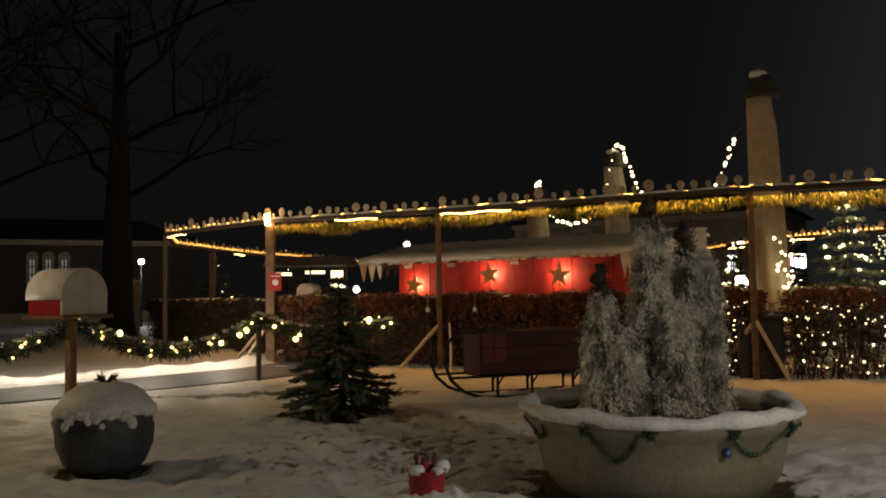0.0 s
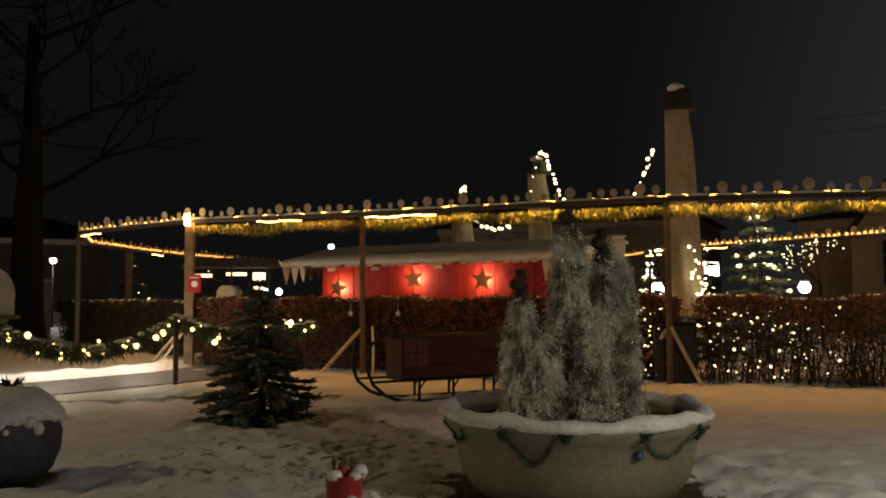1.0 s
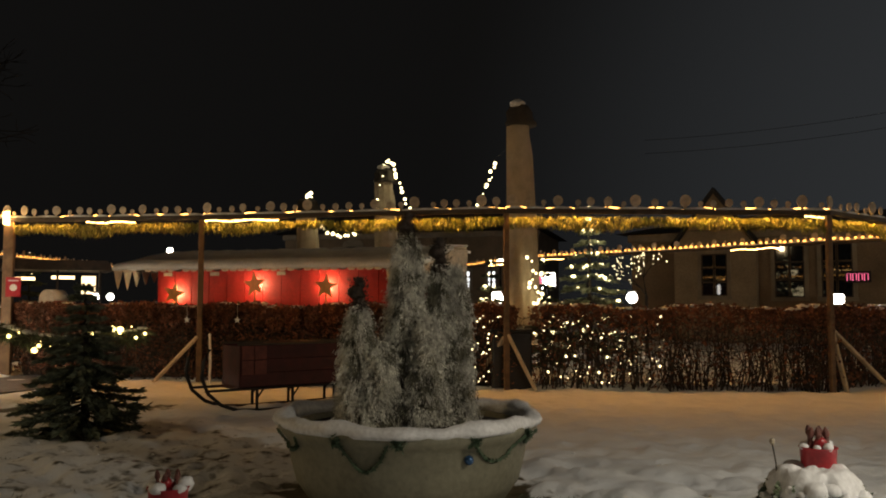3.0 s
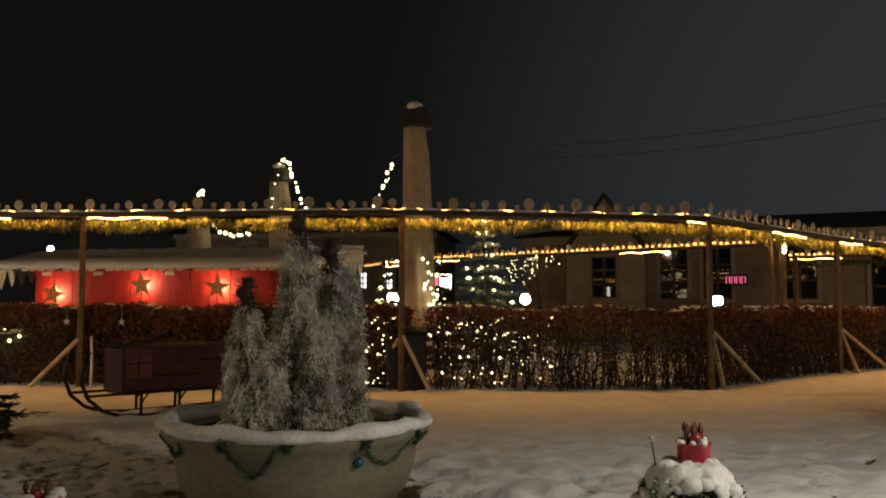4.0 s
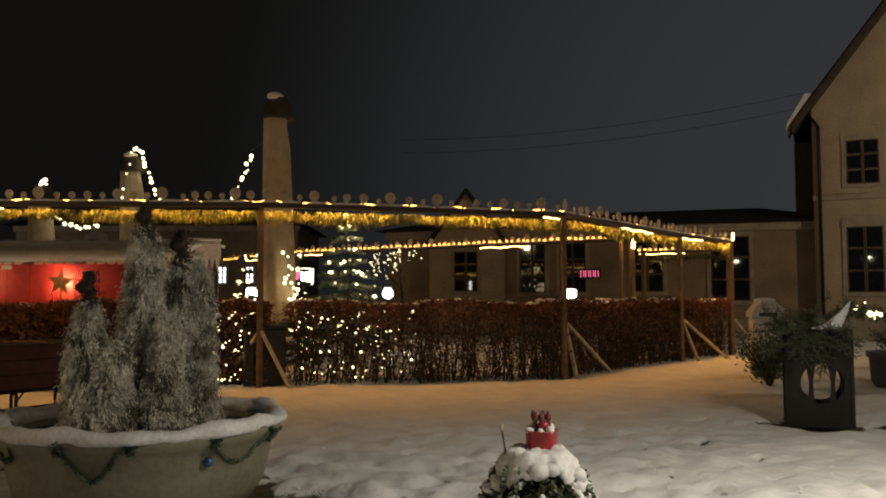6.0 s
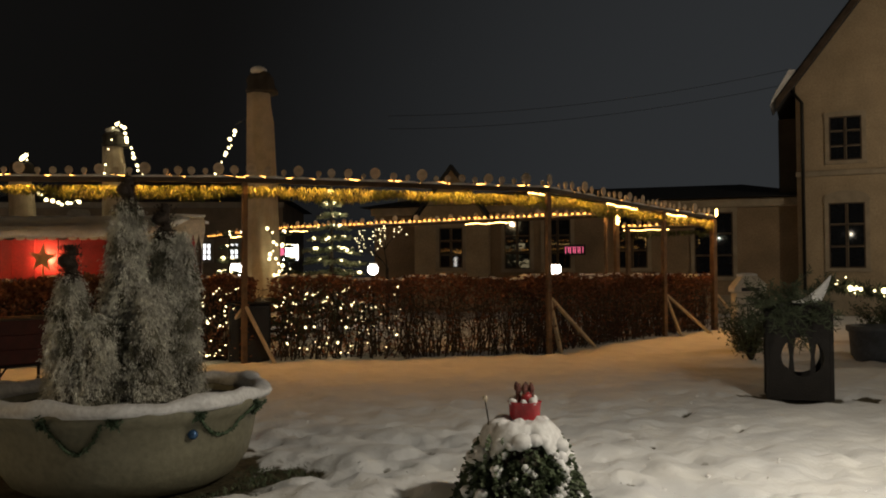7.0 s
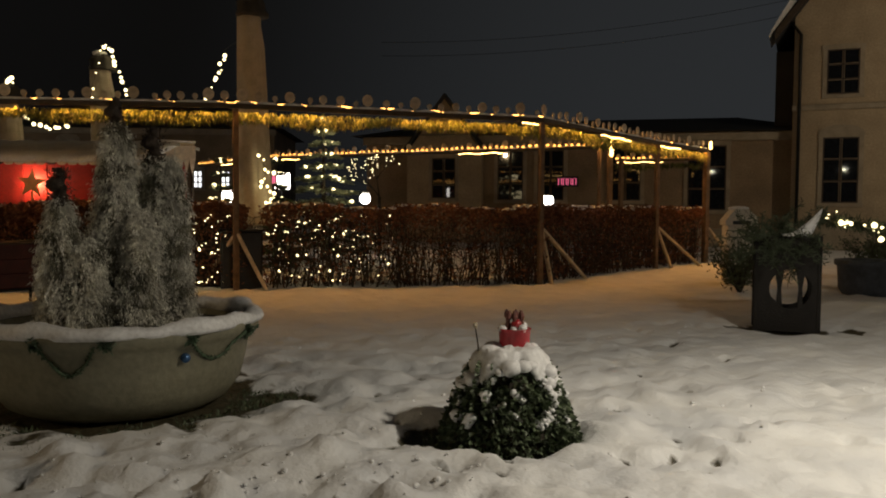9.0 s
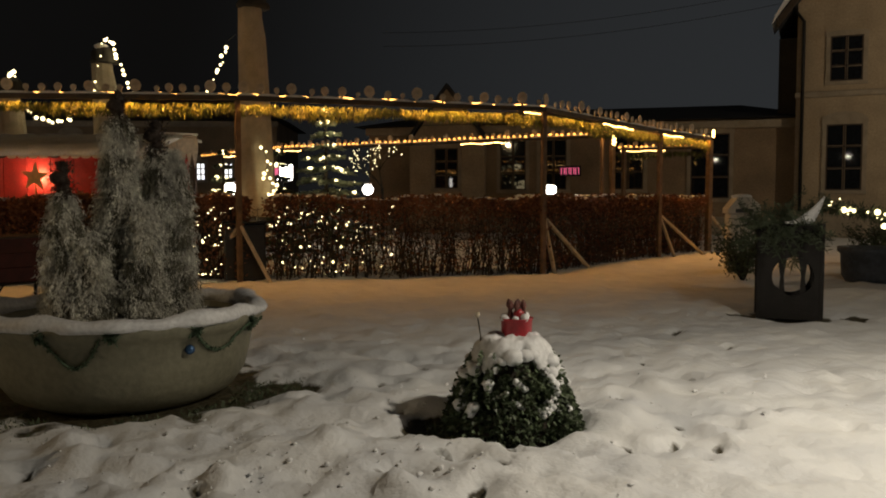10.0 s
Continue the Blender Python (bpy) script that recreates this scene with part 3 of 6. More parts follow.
rng = random.Random(11)
for p, q in zip(RING, RING[1:]):
    bay(p, q, rng)
    for u0, u1 in ((0.02, 0.40), (0.50, 0.97)):
        a, b = (Vector(p).lerp(Vector(q), u) - Vector((0, 0, 0.08)) for u in (u0, u1))
        strip_lamp(a, b, 10 * (u1 - u0) / 0.43, (1.0, 0.42, 0.08))
    strip_lamp(Vector(p) - Vector((0, 0, 0.08)), Vector(q) - Vector((0, 0, 0.08)), 9, (1.0, 0.46, 0.10), -1)
for p, q in zip(RING_FAR + RING_LEFT, RING_FAR[1:] + RING_LEFT[1:]):
    if p in RING_FAR[:-1] or p in RING_LEFT[:-1] and q in RING_LEFT:
        strip_lamp((p[0], p[1], p[2] - 0.09), (q[0], q[1], q[2] - 0.09), 14, (1.0, 0.50, 0.14))
for p, q in zip(RING_LEFT, RING_LEFT[1:]):
    bay(p, q, rng, False, False, -1)
for p, q in zip(RING_FAR, RING_FAR[1:]):
    bay(p, q, rng, False, False, -1)
bay(RING_BACK[0], RING_BACK[1], rng, False, True, -1)
post(*RING[0], [(-0.9, 0.7, 0.85), (-0.55, -0.2, 0.8)], 0.17)
post(*RING[1], [(-0.75, -0.3, 0.75)], 0.09)
post(*RING[2], [(0.40, -0.22, 0.84), (-0.30, 0.85, 0.80)], 0.08)
post(*RING[3], [(0.36, 0.12, 0.93), (1.52, 0.50, 0.90)], 0.085)
post(*RING[4], [(0.4, -0.1, 0.86), (1.15, -0.3, 0.86)], 0.10)
post(*RING[5], [(0.9, -0.2, 0.85)], 0.13)
# dark timber on the next two posts stands in for missing light
post(-6.1, 18.1, 2.72, (), 0.09, WOOD_DARK)
post(-6.6, 23.6, 2.72, (), 0.16, WOOD_DARK)
post(14.45, 14.2, 2.72, (), 0.12)
post(14.2, 14.3, 2.72, (), 0.08)
post(17.3, 16.6, 2.72, (), 0.12)


def end_glow(x, y, z, h, w):
    """A coil of rope light at the end of a beam."""
    t = thing("rope_light_coil", (x, y, z), "bright coil of warm rope light at a beam end", "rope light")
    part("coil", Mesh().tube([(w * math.cos(k * 1.3), w * math.sin(k * 1.3), -h / 2 + h * k / 24) for k in range(25)], 0.016, 6), LED_BRIGHT, t, "", True)


end_glow(-3.38, 15.86, 2.76, 0.22, 0.05)
end_glow(14.3, 14.0, 2.66, 0.38, 0.04)
end_glow(15.66, 12.25, 2.68, 0.16, 0.02)


# ---- hedge behind the posts ----
def hedge(p, q, dense, rng, height=1.25, depth=0.55, shift=0.50, leaf=HEDGE_LEAF, label="clipped hornbeam hedge with dry brown leaves and bare stems"):
    a, b = Vector((p[0], p[1], 0)), Vector((q[0], q[1], 0))
    d = b - a
    L = d.length
    t = thing("hedge", (a.x, a.y, 0), label, "hedge", 0, "hedge sections")
    t.matrix_basis = pose(a.x, a.y, 0, 0, 0, math.degrees(math.atan2(d.y, d.x)))
    le, st, sn = Mesh(), Mesh(), Mesh()
    for k in range(int(L * 2300 * dense)):
        s, y = rng.uniform(-0.1, L + 0.1), shift + rng.uniform(-depth / 2, depth / 2)
        edge = 0.035 * math.sin(s * 3.1) + 0.02 * math.sin(s * 9.7)
        z = height + edge - abs(rng.gauss(0, 0.17)) if rng.random() < 0.62 else rng.uniform(0.08, height)
        if rng.random() < 0.35:
            y = shift - depth / 2 + rng.gauss(0, 0.04)
        le.leaf((s, y, z), (rng.gauss(0, 1), rng.gauss(0, 1), rng.gauss(0, 0.8)), rng.uniform(0.045, 0.085), rng.uniform(0.03, 0.05), rng)
    for k in range(int(L * 52)):
        s, y = rng.uniform(0, L), shift + rng.uniform(-depth / 2.4, depth / 2.4)
        p = Vector((s, y, -0.05))
        pts = [p]
        for j in range(5):
            p = p + Vector((rng.gauss(0, 0.055), rng.gauss(0, 0.04), height * rng.uniform(0.16, 0.20)))
            p.y = min(max(p.y, shift - depth / 2), shift + depth / 2)
            pts.append(p)
        w = rng.uniform(0.7, 1.3)
        st.tube(pts, [0.012 * w, 0.010 * w, 0.008 * w, 0.006 * w, 0.004, 0.002], 5)
        for j in range(9):
            i = rng.randrange(5)
            q = pts[i].lerp(pts[i + 1], rng.random())
            e = q + Vector((rng.gauss(0, 0.15), rng.gauss(0, 0.10), rng.uniform(-0.02, 0.20)))
            st.tube([q, q.lerp(e, 0.5) + Vector((0, 0, rng.gauss(0, 0.02))), e], [0.0045, 0.003, 0.0015], 4)
    for k in range(int(L * 150)):
        q = Vector((rng.uniform(0, L), shift + rng.uniform(-depth / 2.3, depth / 2.3), rng.uniform(0.06, 0.85)))
        e = q + Vector((rng.gauss(0, 0.16), rng.gauss(0, 0.06), rng.gauss(0.05, 0.10)))
        e.y = min(max(e.y, shift - depth / 2), shift + depth / 2)
        st.tube([q, e], [rng.uniform(0.004, 0.008), 0.002], 3)
    for k in range(int(L * 24)):
        s = rng.uniform(0, L)
        r = rng.uniform(0.012, 0.05)
        sn.ball((s, shift + rng.uniform(-depth / 2, depth / 2), height + 0.035 * math.sin(s * 3.1) + 0.02 * math.sin(s * 9.7)), r * 1.5, r * 1.5, r * 0.5, 6, 0.2, k)
    # hidden slab added to stop the stall stars shining through the leaves
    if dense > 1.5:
        part("light_block", Mesh().box(0, shift - 0.03, 0, L, shift + 0.03, height * 0.93), STEM, t, "added slab keeping star light from leaking through")
    part("foliage", le, leaf, t, kind="stuff")
    part("undergrowth", st, STEM, t, kind="stuff")
    part("snow", sn, SNOW, t, "scraps of snow", True, "stuff")


rng = random.Random(21)
for i, dense in ((0, 1.6), (1, 1.6), (2, 0.55), (3, 0.7), (4, 0.7)):
    hedge(Vector(RING[i]).lerp(Vector(RING[i + 1]), 0.10 if i == 2 else 0.0), RING[i + 1], dense, rng, shift=0.42 if i < 2 else 0.32)


def hedge_lights(i, u0, u1, n, rg, label, y0=0.25, y1=0.5):
    """Lights woven through one section of the hedge."""
    a, b = Vector((*RING[i][:2], 0)), Vector((*RING[i + 1][:2], 0))
    t = thing("string_lights", a, label, "string lights", math.degrees(math.atan2(b.y - a.y, b.x - a.x)))
    L, pts = (b - a).length, []
    for k in range(n):
        pts.append(Vector((L * (u0 + (u1 - u0) * (k + rg.uniform(-1, 2)) / n), rg.uniform(y0, y1), min(1.1, max(0.12, 0.6 + 0.42 * math.sin(k * 1.9) + rg.gauss(0, 0.14))))))
    part("wire", Mesh().tube(pts, 0.003, 4), BLACK, t)
    for p in pts:
        piece("bulb", bulb_cool_mesh, t, p + Vector((0, -0.02, 0)), (0, 0, 0), rg.choice((0.22, 0.3, 0.4, 0.5, 0.6, 0.85)))


hedge_lights(2, 0.12, 0.50, 62, rng, "string of warm white lights woven through the hedge", 0.07, 0.36)
hedge_lights(1, 0.86, 0.985, 50, rng, "short string of warm white lights in the hedge", 0.10, 0.24)
hedge((-9.5, 26.0), (-3.6, 17.2), 1.0, rng, 1.2, leaf=DARK_LEAF, label="hedge beyond the gate post, coloured dark as if unlit")


# ---- planter bowl with frosted trees ----
def planter():
    t = thing("planter_bowl", (*PLANTER, 0), "large round cream planter bowl with snow on its rim", "planter", 0)
    prof = [(0.0, -0.02), (0.58, -0.02), (0.68, 0.03), (0.755, 0.13), (0.79, 0.26), (0.81, 0.38), (0.845, 0.415), (0.875, 0.45), (0.88, 0.49), (0.865, 0.51), (0.81, 0.51), (0.785, 0.47), (0.76, 0.40), (0.0, 0.40)]
    lift = 1.065
    part("bowl", Mesh().lathe([(q, z * lift) for q, z in prof], 72), BOWL, t, "", True)
    rg = random.Random(3)
    soil = Mesh()
    soil.lathe([(0.77, 0.40), (0.75, 0.46), (0.5, 0.475), (0.0, 0.485)], 40, None, lambda a, z: 1 + 0.02 * math.sin(7 * a))
    part("soil", soil, SOIL, t, "dark damp soil", True)
    m, n = Mesh(), 150
    v, f = [], []
    for i in range(n):
        a = 2 * math.pi * i / n
        h = 0.034 + 0.012 * math.sin(5 * a + 1) + 0.008 * math.sin(13 * a) + rg.uniform(-0.003, 0.003)
        o = 0.012 * math.sin(9 * a) + 0.006 * math.sin(23 * a)
        for r, z in ((0.885 + o, 0.475), (0.90 + o, 0.50), (0.885 + o, 0.505 + h), (0.84, 0.51 + h * 1.15), (0.79, 0.505 + h * 0.8), (0.765 - o, 0.47)):
            v.append((r * math.cos(a), r * math.sin(a), z * lift))
    for i in range(n):
        j = (i + 1) % n
        for k in range(6):
            l = (k + 1) % 6
            f.append((i * 6 + k, i * 6 + l, j * 6 + l, j * 6 + k))
    part("snow_rim", m.add(v, f), SNOW, t, "ridge of snow on the rim", True)
    back = math.degrees(math.atan2(-PLANTER[1], -PLANTER[0]))

    def spot(deg, z, off=0.012):
        a = math.radians(back + deg)
        r = np.interp(z, [0.03, 0.13, 0.26, 0.38, 0.415, 0.45, 0.49], [0.68, 0.755, 0.79, 0.81, 0.845, 0.875, 0.88]) + off
        return (r * math.cos(a), r * math.sin(a), z * lift)

    for a0, a1, sag in ((-78, -52, 0.10), (-28, -7, 0.16), (28, 58, 0.13), (60, 75, 0.06), (100, 130, 0.1), (170, 200, 0.1), (230, 260, 0.1)):
        pts = [spot(a0 + (a1 - a0) * k / 14, 0.445 - sag * (1 - (2 * k / 14 - 1) ** 2)) for k in range(15)]
        g = Mesh().tube(pts, 0.007, 6)
        for k in range(200):
            i = rg.uniform(0, 13.99)
            c = Vector(pts[int(i)]).lerp(Vector(pts[int(i) + 1]), i % 1)
            g.leaf(c, (rg.gauss(0, 1), rg.gauss(0, 1), rg.gauss(0, 1)), 0.022, 0.009, rg)
        part("swag", g, GARLAND, t, "green tinsel swag")
    for a in (-28, -3, 28, 60):
        g = Mesh()
        for k in range(120):
            g.leaf(spot(a + rg.gauss(0, 0.9), 0.45 + rg.gauss(0, 0.014)), (rg.gauss(0, 1), rg.gauss(0, 1), rg.gauss(0, 1)), 0.03, 0.012, rg)
        part("bow", g, GARLAND, t, "green tinsel bow")
    part("bauble", Mesh().ball(spot(27, 0.345, 0.02), 0.03, n=14), BLUE, t, "blue glass bauble", True)


planter()


def frosted_tree(x, y, z, h, r, rg, tip=0.055, frost=0.8, label="slim conifer hung with pale frosted sprays and a dark tip"):
    t = thing("frosted_conifer", (x, y, z), label, "conifer", 0, "trees in the planter")
    part("trunk", Mesh().tube([(0, 0, -0.05), (0, 0, h * 0.9)], [0.02, 0.008], 6), BARK, t)
    fo, gr = Mesh(), Mesh()
    body = h * (0.90 if tip > 0.02 else 0.97)

    def girth(s, a):
        lump = 1 + 0.13 * math.sin(3 * a + s * 9 + x * 5) + 0.09 * math.sin(5 * a - s * 21)
        crown = 1 if s < 0.82 else math.sqrt(max(0.04, 1 - ((s - 0.82) / 0.19) ** 2))
        return r * (1 - 0.56 * s ** 1.3) * crown * lump

    # solid core, coloured dark for the shade in the gaps between sprays
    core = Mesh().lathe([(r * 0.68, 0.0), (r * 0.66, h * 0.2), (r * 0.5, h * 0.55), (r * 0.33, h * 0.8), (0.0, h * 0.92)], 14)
    part("inner_foliage", core, FROST_INNER, t, "solid core darkened for the shade between sprays", True)
    for k in range(int(900 * h)):
        s, a = rg.random() ** 0.9, rg.uniform(0, 6.283)
        q = girth(s, a)
        c = Vector((q * 0.62 * math.cos(a), q * 0.62 * math.sin(a), s * body))
        patch = noise.noise((c.x * 11 + x * 7, c.y * 11, c.z * 5)) + 0.45 * noise.noise((c.x * 30, c.y * 30 + y, c.z * 13))
        pale = rg.random() < frost + (0.25 if patch < 0.12 else -0.5)
        reach = q * rg.uniform(0.28, 0.62) + rg.uniform(0.0, 0.03)
        out = Vector((math.cos(a), math.sin(a), rg.uniform(-0.1, 1.0)))
        droop = rg.uniform(0.4, 1.4)
        m = fo if pale else gr
        for j in range(26):
            u = rg.random()
            p = c + out * reach * u + Vector((rg.gauss(0, 0.013), rg.gauss(0, 0.013), -droop * reach * u * u + rg.gauss(0, 0.016)))
            m.leaf(p, (math.cos(a) * 0.35 + rg.gauss(0, 0.35), math.sin(a) * 0.35 + rg.gauss(0, 0.35), -0.9 + rg.gauss(0, 0.45)), rg.uniform(0.014, 0.045), rg.uniform(0.004, 0.008), rg)
    part("frosted_foliage", fo, FROST, t, "pale frosted sprays", kind="stuff")
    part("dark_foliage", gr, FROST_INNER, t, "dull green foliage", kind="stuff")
    if tip < 0.02:
        return
    tp = Mesh()
    for k in range(4):
        tp.ball((0.012 * math.sin(k * 2.1), 0.01 * math.cos(k), h * 0.88 + k * tip * 1.0), tip * (1.0, 0.7, 0.95, 0.5)[k], None, tip * 0.75, 10, 0.28, k)
    for k in range(700):
        u = rg.random()
        tp.leaf((rg.gauss(0, tip * 0.5), rg.gauss(0, tip * 0.5), h * 0.84 + u * tip * 4.2), (rg.gauss(0, 1), rg.gauss(0, 1), 0.8), 0.03, 0.008, rg)
    part("tip", tp, TIP, t, "dark bundled tip", True, "stuff")


rg = random.Random(8)
FULL = "tall conifer in a planter, thick with pale frosted sprays"
for dx, dy, h, r, tip, frost, text in ((-0.355, -0.02, 0.92, 0.135, 0.058, 0.78, "short frosted conifer in a planter with a dark knotted tip"), (-0.215, -0.10, 0.60, 0.125, 0.0, 0.80, "low frosted conifer in a planter without a tip"),
                                       (-0.005, 0.04, 1.46, 0.170, 0.055, 0.72, FULL), (0.10, -0.13, 0.78, 0.14, 0.0, 0.75, "low frosted conifer in a planter without a tip"), (0.225, 0.02, 1.24, 0.110, 0.060, 0.25, "slim dark conifer in a planter with little frost"), (0.325, 0.0, 1.14, 0.135, 0.0, 0.92, FULL)):
    frosted_tree(PLANTER[0] + dx, PLANTER[1] + dy, 0.45, h, r, rg, tip, frost, text)


# ---- winter grass where the snow has gone ----
def grass():
    rg, m = random.Random(17), Mesh()
    back = math.atan2(-PLANTER[1], -PLANTER[0])
    for k in range(260):
        if k < 170:
            a, q = back + rg.uniform(-1.5, 1.6), rg.uniform(0.74, 1.22)
            cx, cy = PLANTER[0] + q * math.cos(a), PLANTER[1] + q * math.sin(a)
        elif k < 210:
            a, q = rg.uniform(0, 6.283), rg.uniform(0.37, 0.46)
            cx, cy = MOUND[0] + q * math.cos(a), MOUND[1] + q * math.sin(a)
        else:
            cx, cy = rg.gauss(-0.4, 1.1), rg.gauss(7.0, 1.2)
        for j in range(16):
            p = (cx + rg.gauss(0, 0.04), cy + rg.gauss(0, 0.04), -0.035)
            m.leaf(p, (rg.gauss(0, 0.7), rg.gauss(0, 0.7), 0.8), rg.uniform(0.025, 0.055), rg.uniform(0.005, 0.010), rg)
    tagged(part("grass", m, IVY), "short dark green grass sticking out of thin snow", "grass", kind="stuff")


grass()


# ---- ivy mounds with red tins ----
def ivy_mound(x, y, h, r, rg, snow=True):
    t = thing("ivy_mound", (x, y, 0), "ivy-covered mound capped with a lump of snow", "ivy", 0, "ivy mounds")
    prof = [(r * 0.98, -0.03), (r, h * 0.12), (r * 0.86, h * 0.4), (r * 0.72, h * 0.65), (r * 0.60, h * 0.85), (r * 0.47, h * 0.97), (0.02, h)]
    part("core", Mesh().lathe([(q * 0.88, z * 0.96) for q, z in prof], 20), SOIL, t, "dark earth core", True)
    le = Mesh()
    for k in range(5200):
        s, a = rg.random() ** 0.9, rg.uniform(0, 6.283)
        zz = s * h
        if snow and s > 0.72 and rg.random() < 0.8:
            continue
        q = np.interp(zz, [z for _, z in prof], [q for q, _ in prof]) * rg.uniform(0.86, 1.05) * (1 + 0.05 * math.sin(5 * a))
        le.leaf((q * math.cos(a), q * math.sin(a), zz), (math.cos(a) * 0.8 + rg.gauss(0, 0.6), math.sin(a) * 0.8 + rg.gauss(0, 0.5), rg.uniform(-0.8, 0.5)), rg.uniform(0.02, 0.045), rg.uniform(0.018, 0.036), rg)
    for k in range(110):
        a = rg.uniform(0, 6.283)
        z0 = rg.uniform(0.15, 0.95) * h
        q = np.interp(z0, [z for _, z in prof], [q for q, _ in prof])
        for j in range(rg.randint(5, 13)):
            le.leaf(((q + 0.011 * j) * math.cos(a + 0.02 * j), (q + 0.011 * j) * math.sin(a + 0.02 * j), z0 + 0.03 - 0.004 * j * j), (math.cos(a), math.sin(a), rg.uniform(-1, 0.5)), 0.032, 0.028, rg)
    part("foliage", le, IVY, t, "small dark ivy leaves", kind="stuff")
    if snow:
        sn, n, rings = Mesh(), 96, 18
        pr = lambda q: float(np.interp(-q, [-c for c, _ in prof], [z for _, z in prof]))
        v, f = [(0, 0, h + 0.045)], []
        for i in range(1, rings + 1):
            for j in range(n):
                a = 6.28319 * j / n
                edge = r * (0.64 + 0.08 * math.sin(2 * a + 2.6) + 0.05 * math.sin(5 * a + 2) + 0.035 * math.sin(9 * a + x))
                u = i / rings
                q = edge * min(1.0, u * 1.06) * (1.0 if u < 0.95 else 0.97)
                cx, cy = q * math.cos(a), q * math.sin(a)
                lump = 0.05 * noise.noise((cx * 15 + x, cy * 15, 3.1)) + 0.02 * noise.noise((cx * 34, cy * 34, y))
                thick = 0.062 * (1 - max(0.0, (u - 0.8) / 0.2) ** 2) + lump * (1 - 0.6 * u)
                v.append((cx, cy, pr(q) + max(thick, -0.015)))
        f += [(0, 1 + j, 1 + (j + 1) % n) for j in range(n)]
        for i in range(rings - 1):
            for j in range(n):
                k = (j + 1) % n
                f.append((1 + i * n + j, 1 + (i + 1) * n + j, 1 + (i + 1) * n + k, 1 + i * n + k))
        sn.add(v, f)
        for k in range(20):
            a = k * 0.314 + rg.uniform(-0.1, 0.1)
            q = r * (0.62 + 0.08 * math.sin(2 * a + 2.6) + rg.uniform(-0.06, 0.05))
            w = rg.uniform(0.028, 0.058)
            sn.ball((q * math.cos(a), q * math.sin(a), pr(q) + 0.012), w, w, w * rg.uniform(0.6, 0.95), 14, 0.03, k)
        part("snow_cap", sn, SNOW, t, "thick lumpy cap of snow", True)
        bits = Mesh()
        for k in range(44):
            a, zz = rg.uniform(0, 6.283), h * (0.2 + 0.62 * rg.random() ** 0.7)
            q = float(np.interp(zz, [z for _, z in prof], [q for q, _ in prof]))
            w, run = rg.uniform(0.014, 0.036), rg.uniform(-0.4, 0.4)
            for j in range(rg.randint(2, 5)):
                b = a + run * (j - 1) * 0.13 / max(q, 0.1) * 0.4
                bits.ball((q * 1.05 * math.cos(b), q * 1.05 * math.sin(b), zz + 0.01 - 0.014 * j), w * rg.uniform(0.7, 1.2), w * rg.uniform(0.7, 1.2), w * 0.7, 9, 0.12, k + j)
        part("snow_scraps", bits, SNOW, t, "scraps of snow on the leaves", True, "stuff")


def tin(x, y, z, r, h, rg, label, heaps=11, lump=1.0, cone=1.0):
    t = thing("red_tin", (x, y, z), label, "tin", 0, "red tins")
    part("tin", Mesh().lathe([(r * 0.9, 0), (r * 0.9, 0.006), (r * 0.97, h * 0.93), (r * 1.03, h * 0.96), (r * 1.03, h), (r * 0.94, h), (r * 0.9, h * 0.85), (0, h * 0.85)], 28), RED, t, "glossy red tin", True)
    for k in range(5):
        a = k * 1.25 + 0.4
        b, c = r * 0.5 * math.cos(a), r * 0.5 * math.sin(a)
        part("pine_cone", Mesh().lathe([(0.006, 0), (0.013, 0.03), (0.010, 0.062), (0.017, 0.078), (0.014, 0.098), (0.004, 0.116)], 8, pose(b, c, h * 0.85, rg.uniform(-12, 12), rg.uniform(-12, 12)) @ Matrix.Scale(cone, 4)), CONE, t, "dark red slim cone")
    part("bauble", Mesh().ball((-0.1 * r, -0.3 * r, h + 0.022), 0.03, n=14), RED, t, "red ball", True)
    sn = Mesh()
    for k in range(heaps):
        a = k * 0.62 + rg.uniform(-0.35, 0.35)
        if rg.random() < 0.3:
            continue
        sn.ball((r * 0.8 * math.cos(a), r * 0.8 * math.sin(a), h + rg.uniform(-0.005, 0.02)), lump * rg.uniform(0.016, 0.03), None, lump * rg.uniform(0.014, 0.026), 8, 0.12, k)
    part("snow", sn, SNOW, t, "small heaps of snow", True, "stuff")


rg = random.Random(5)
ivy_mound(*MOUND, 0.46, 0.345, rg)
tin(MOUND[0] + 0.035, MOUND[1] + 0.01, 0.49, 0.088, 0.115, rg, "round red tin of cones and snow on an ivy mound")
ivy_mound(*MOUND_LOW, 0.22, 0.33, rg)
tin(MOUND_LOW[0] - 0.005, MOUND_LOW[1], 0.275, 0.10, 0.12, rg, "round red tin heaped with snow on a low ivy mound", 14, 1.7, 0.85)
stalk = thing("dry_stalk", (MOUND[0] - 0.17, MOUND[1] + 0.06, 0.40), "dry seed head on a thin stalk stuck in ivy", "stalk")
part("stem", Mesh().tube([(0, 0, 0), (0.0, 0.0, 0.12), (-0.02, 0, 0.22)], 0.004, 5), BARK, stalk)
part("seed_head", Mesh().ball((-0.02, 0, 0.23), 0.014, None, 0.018, 8, 0.2), CANVAS, stalk)


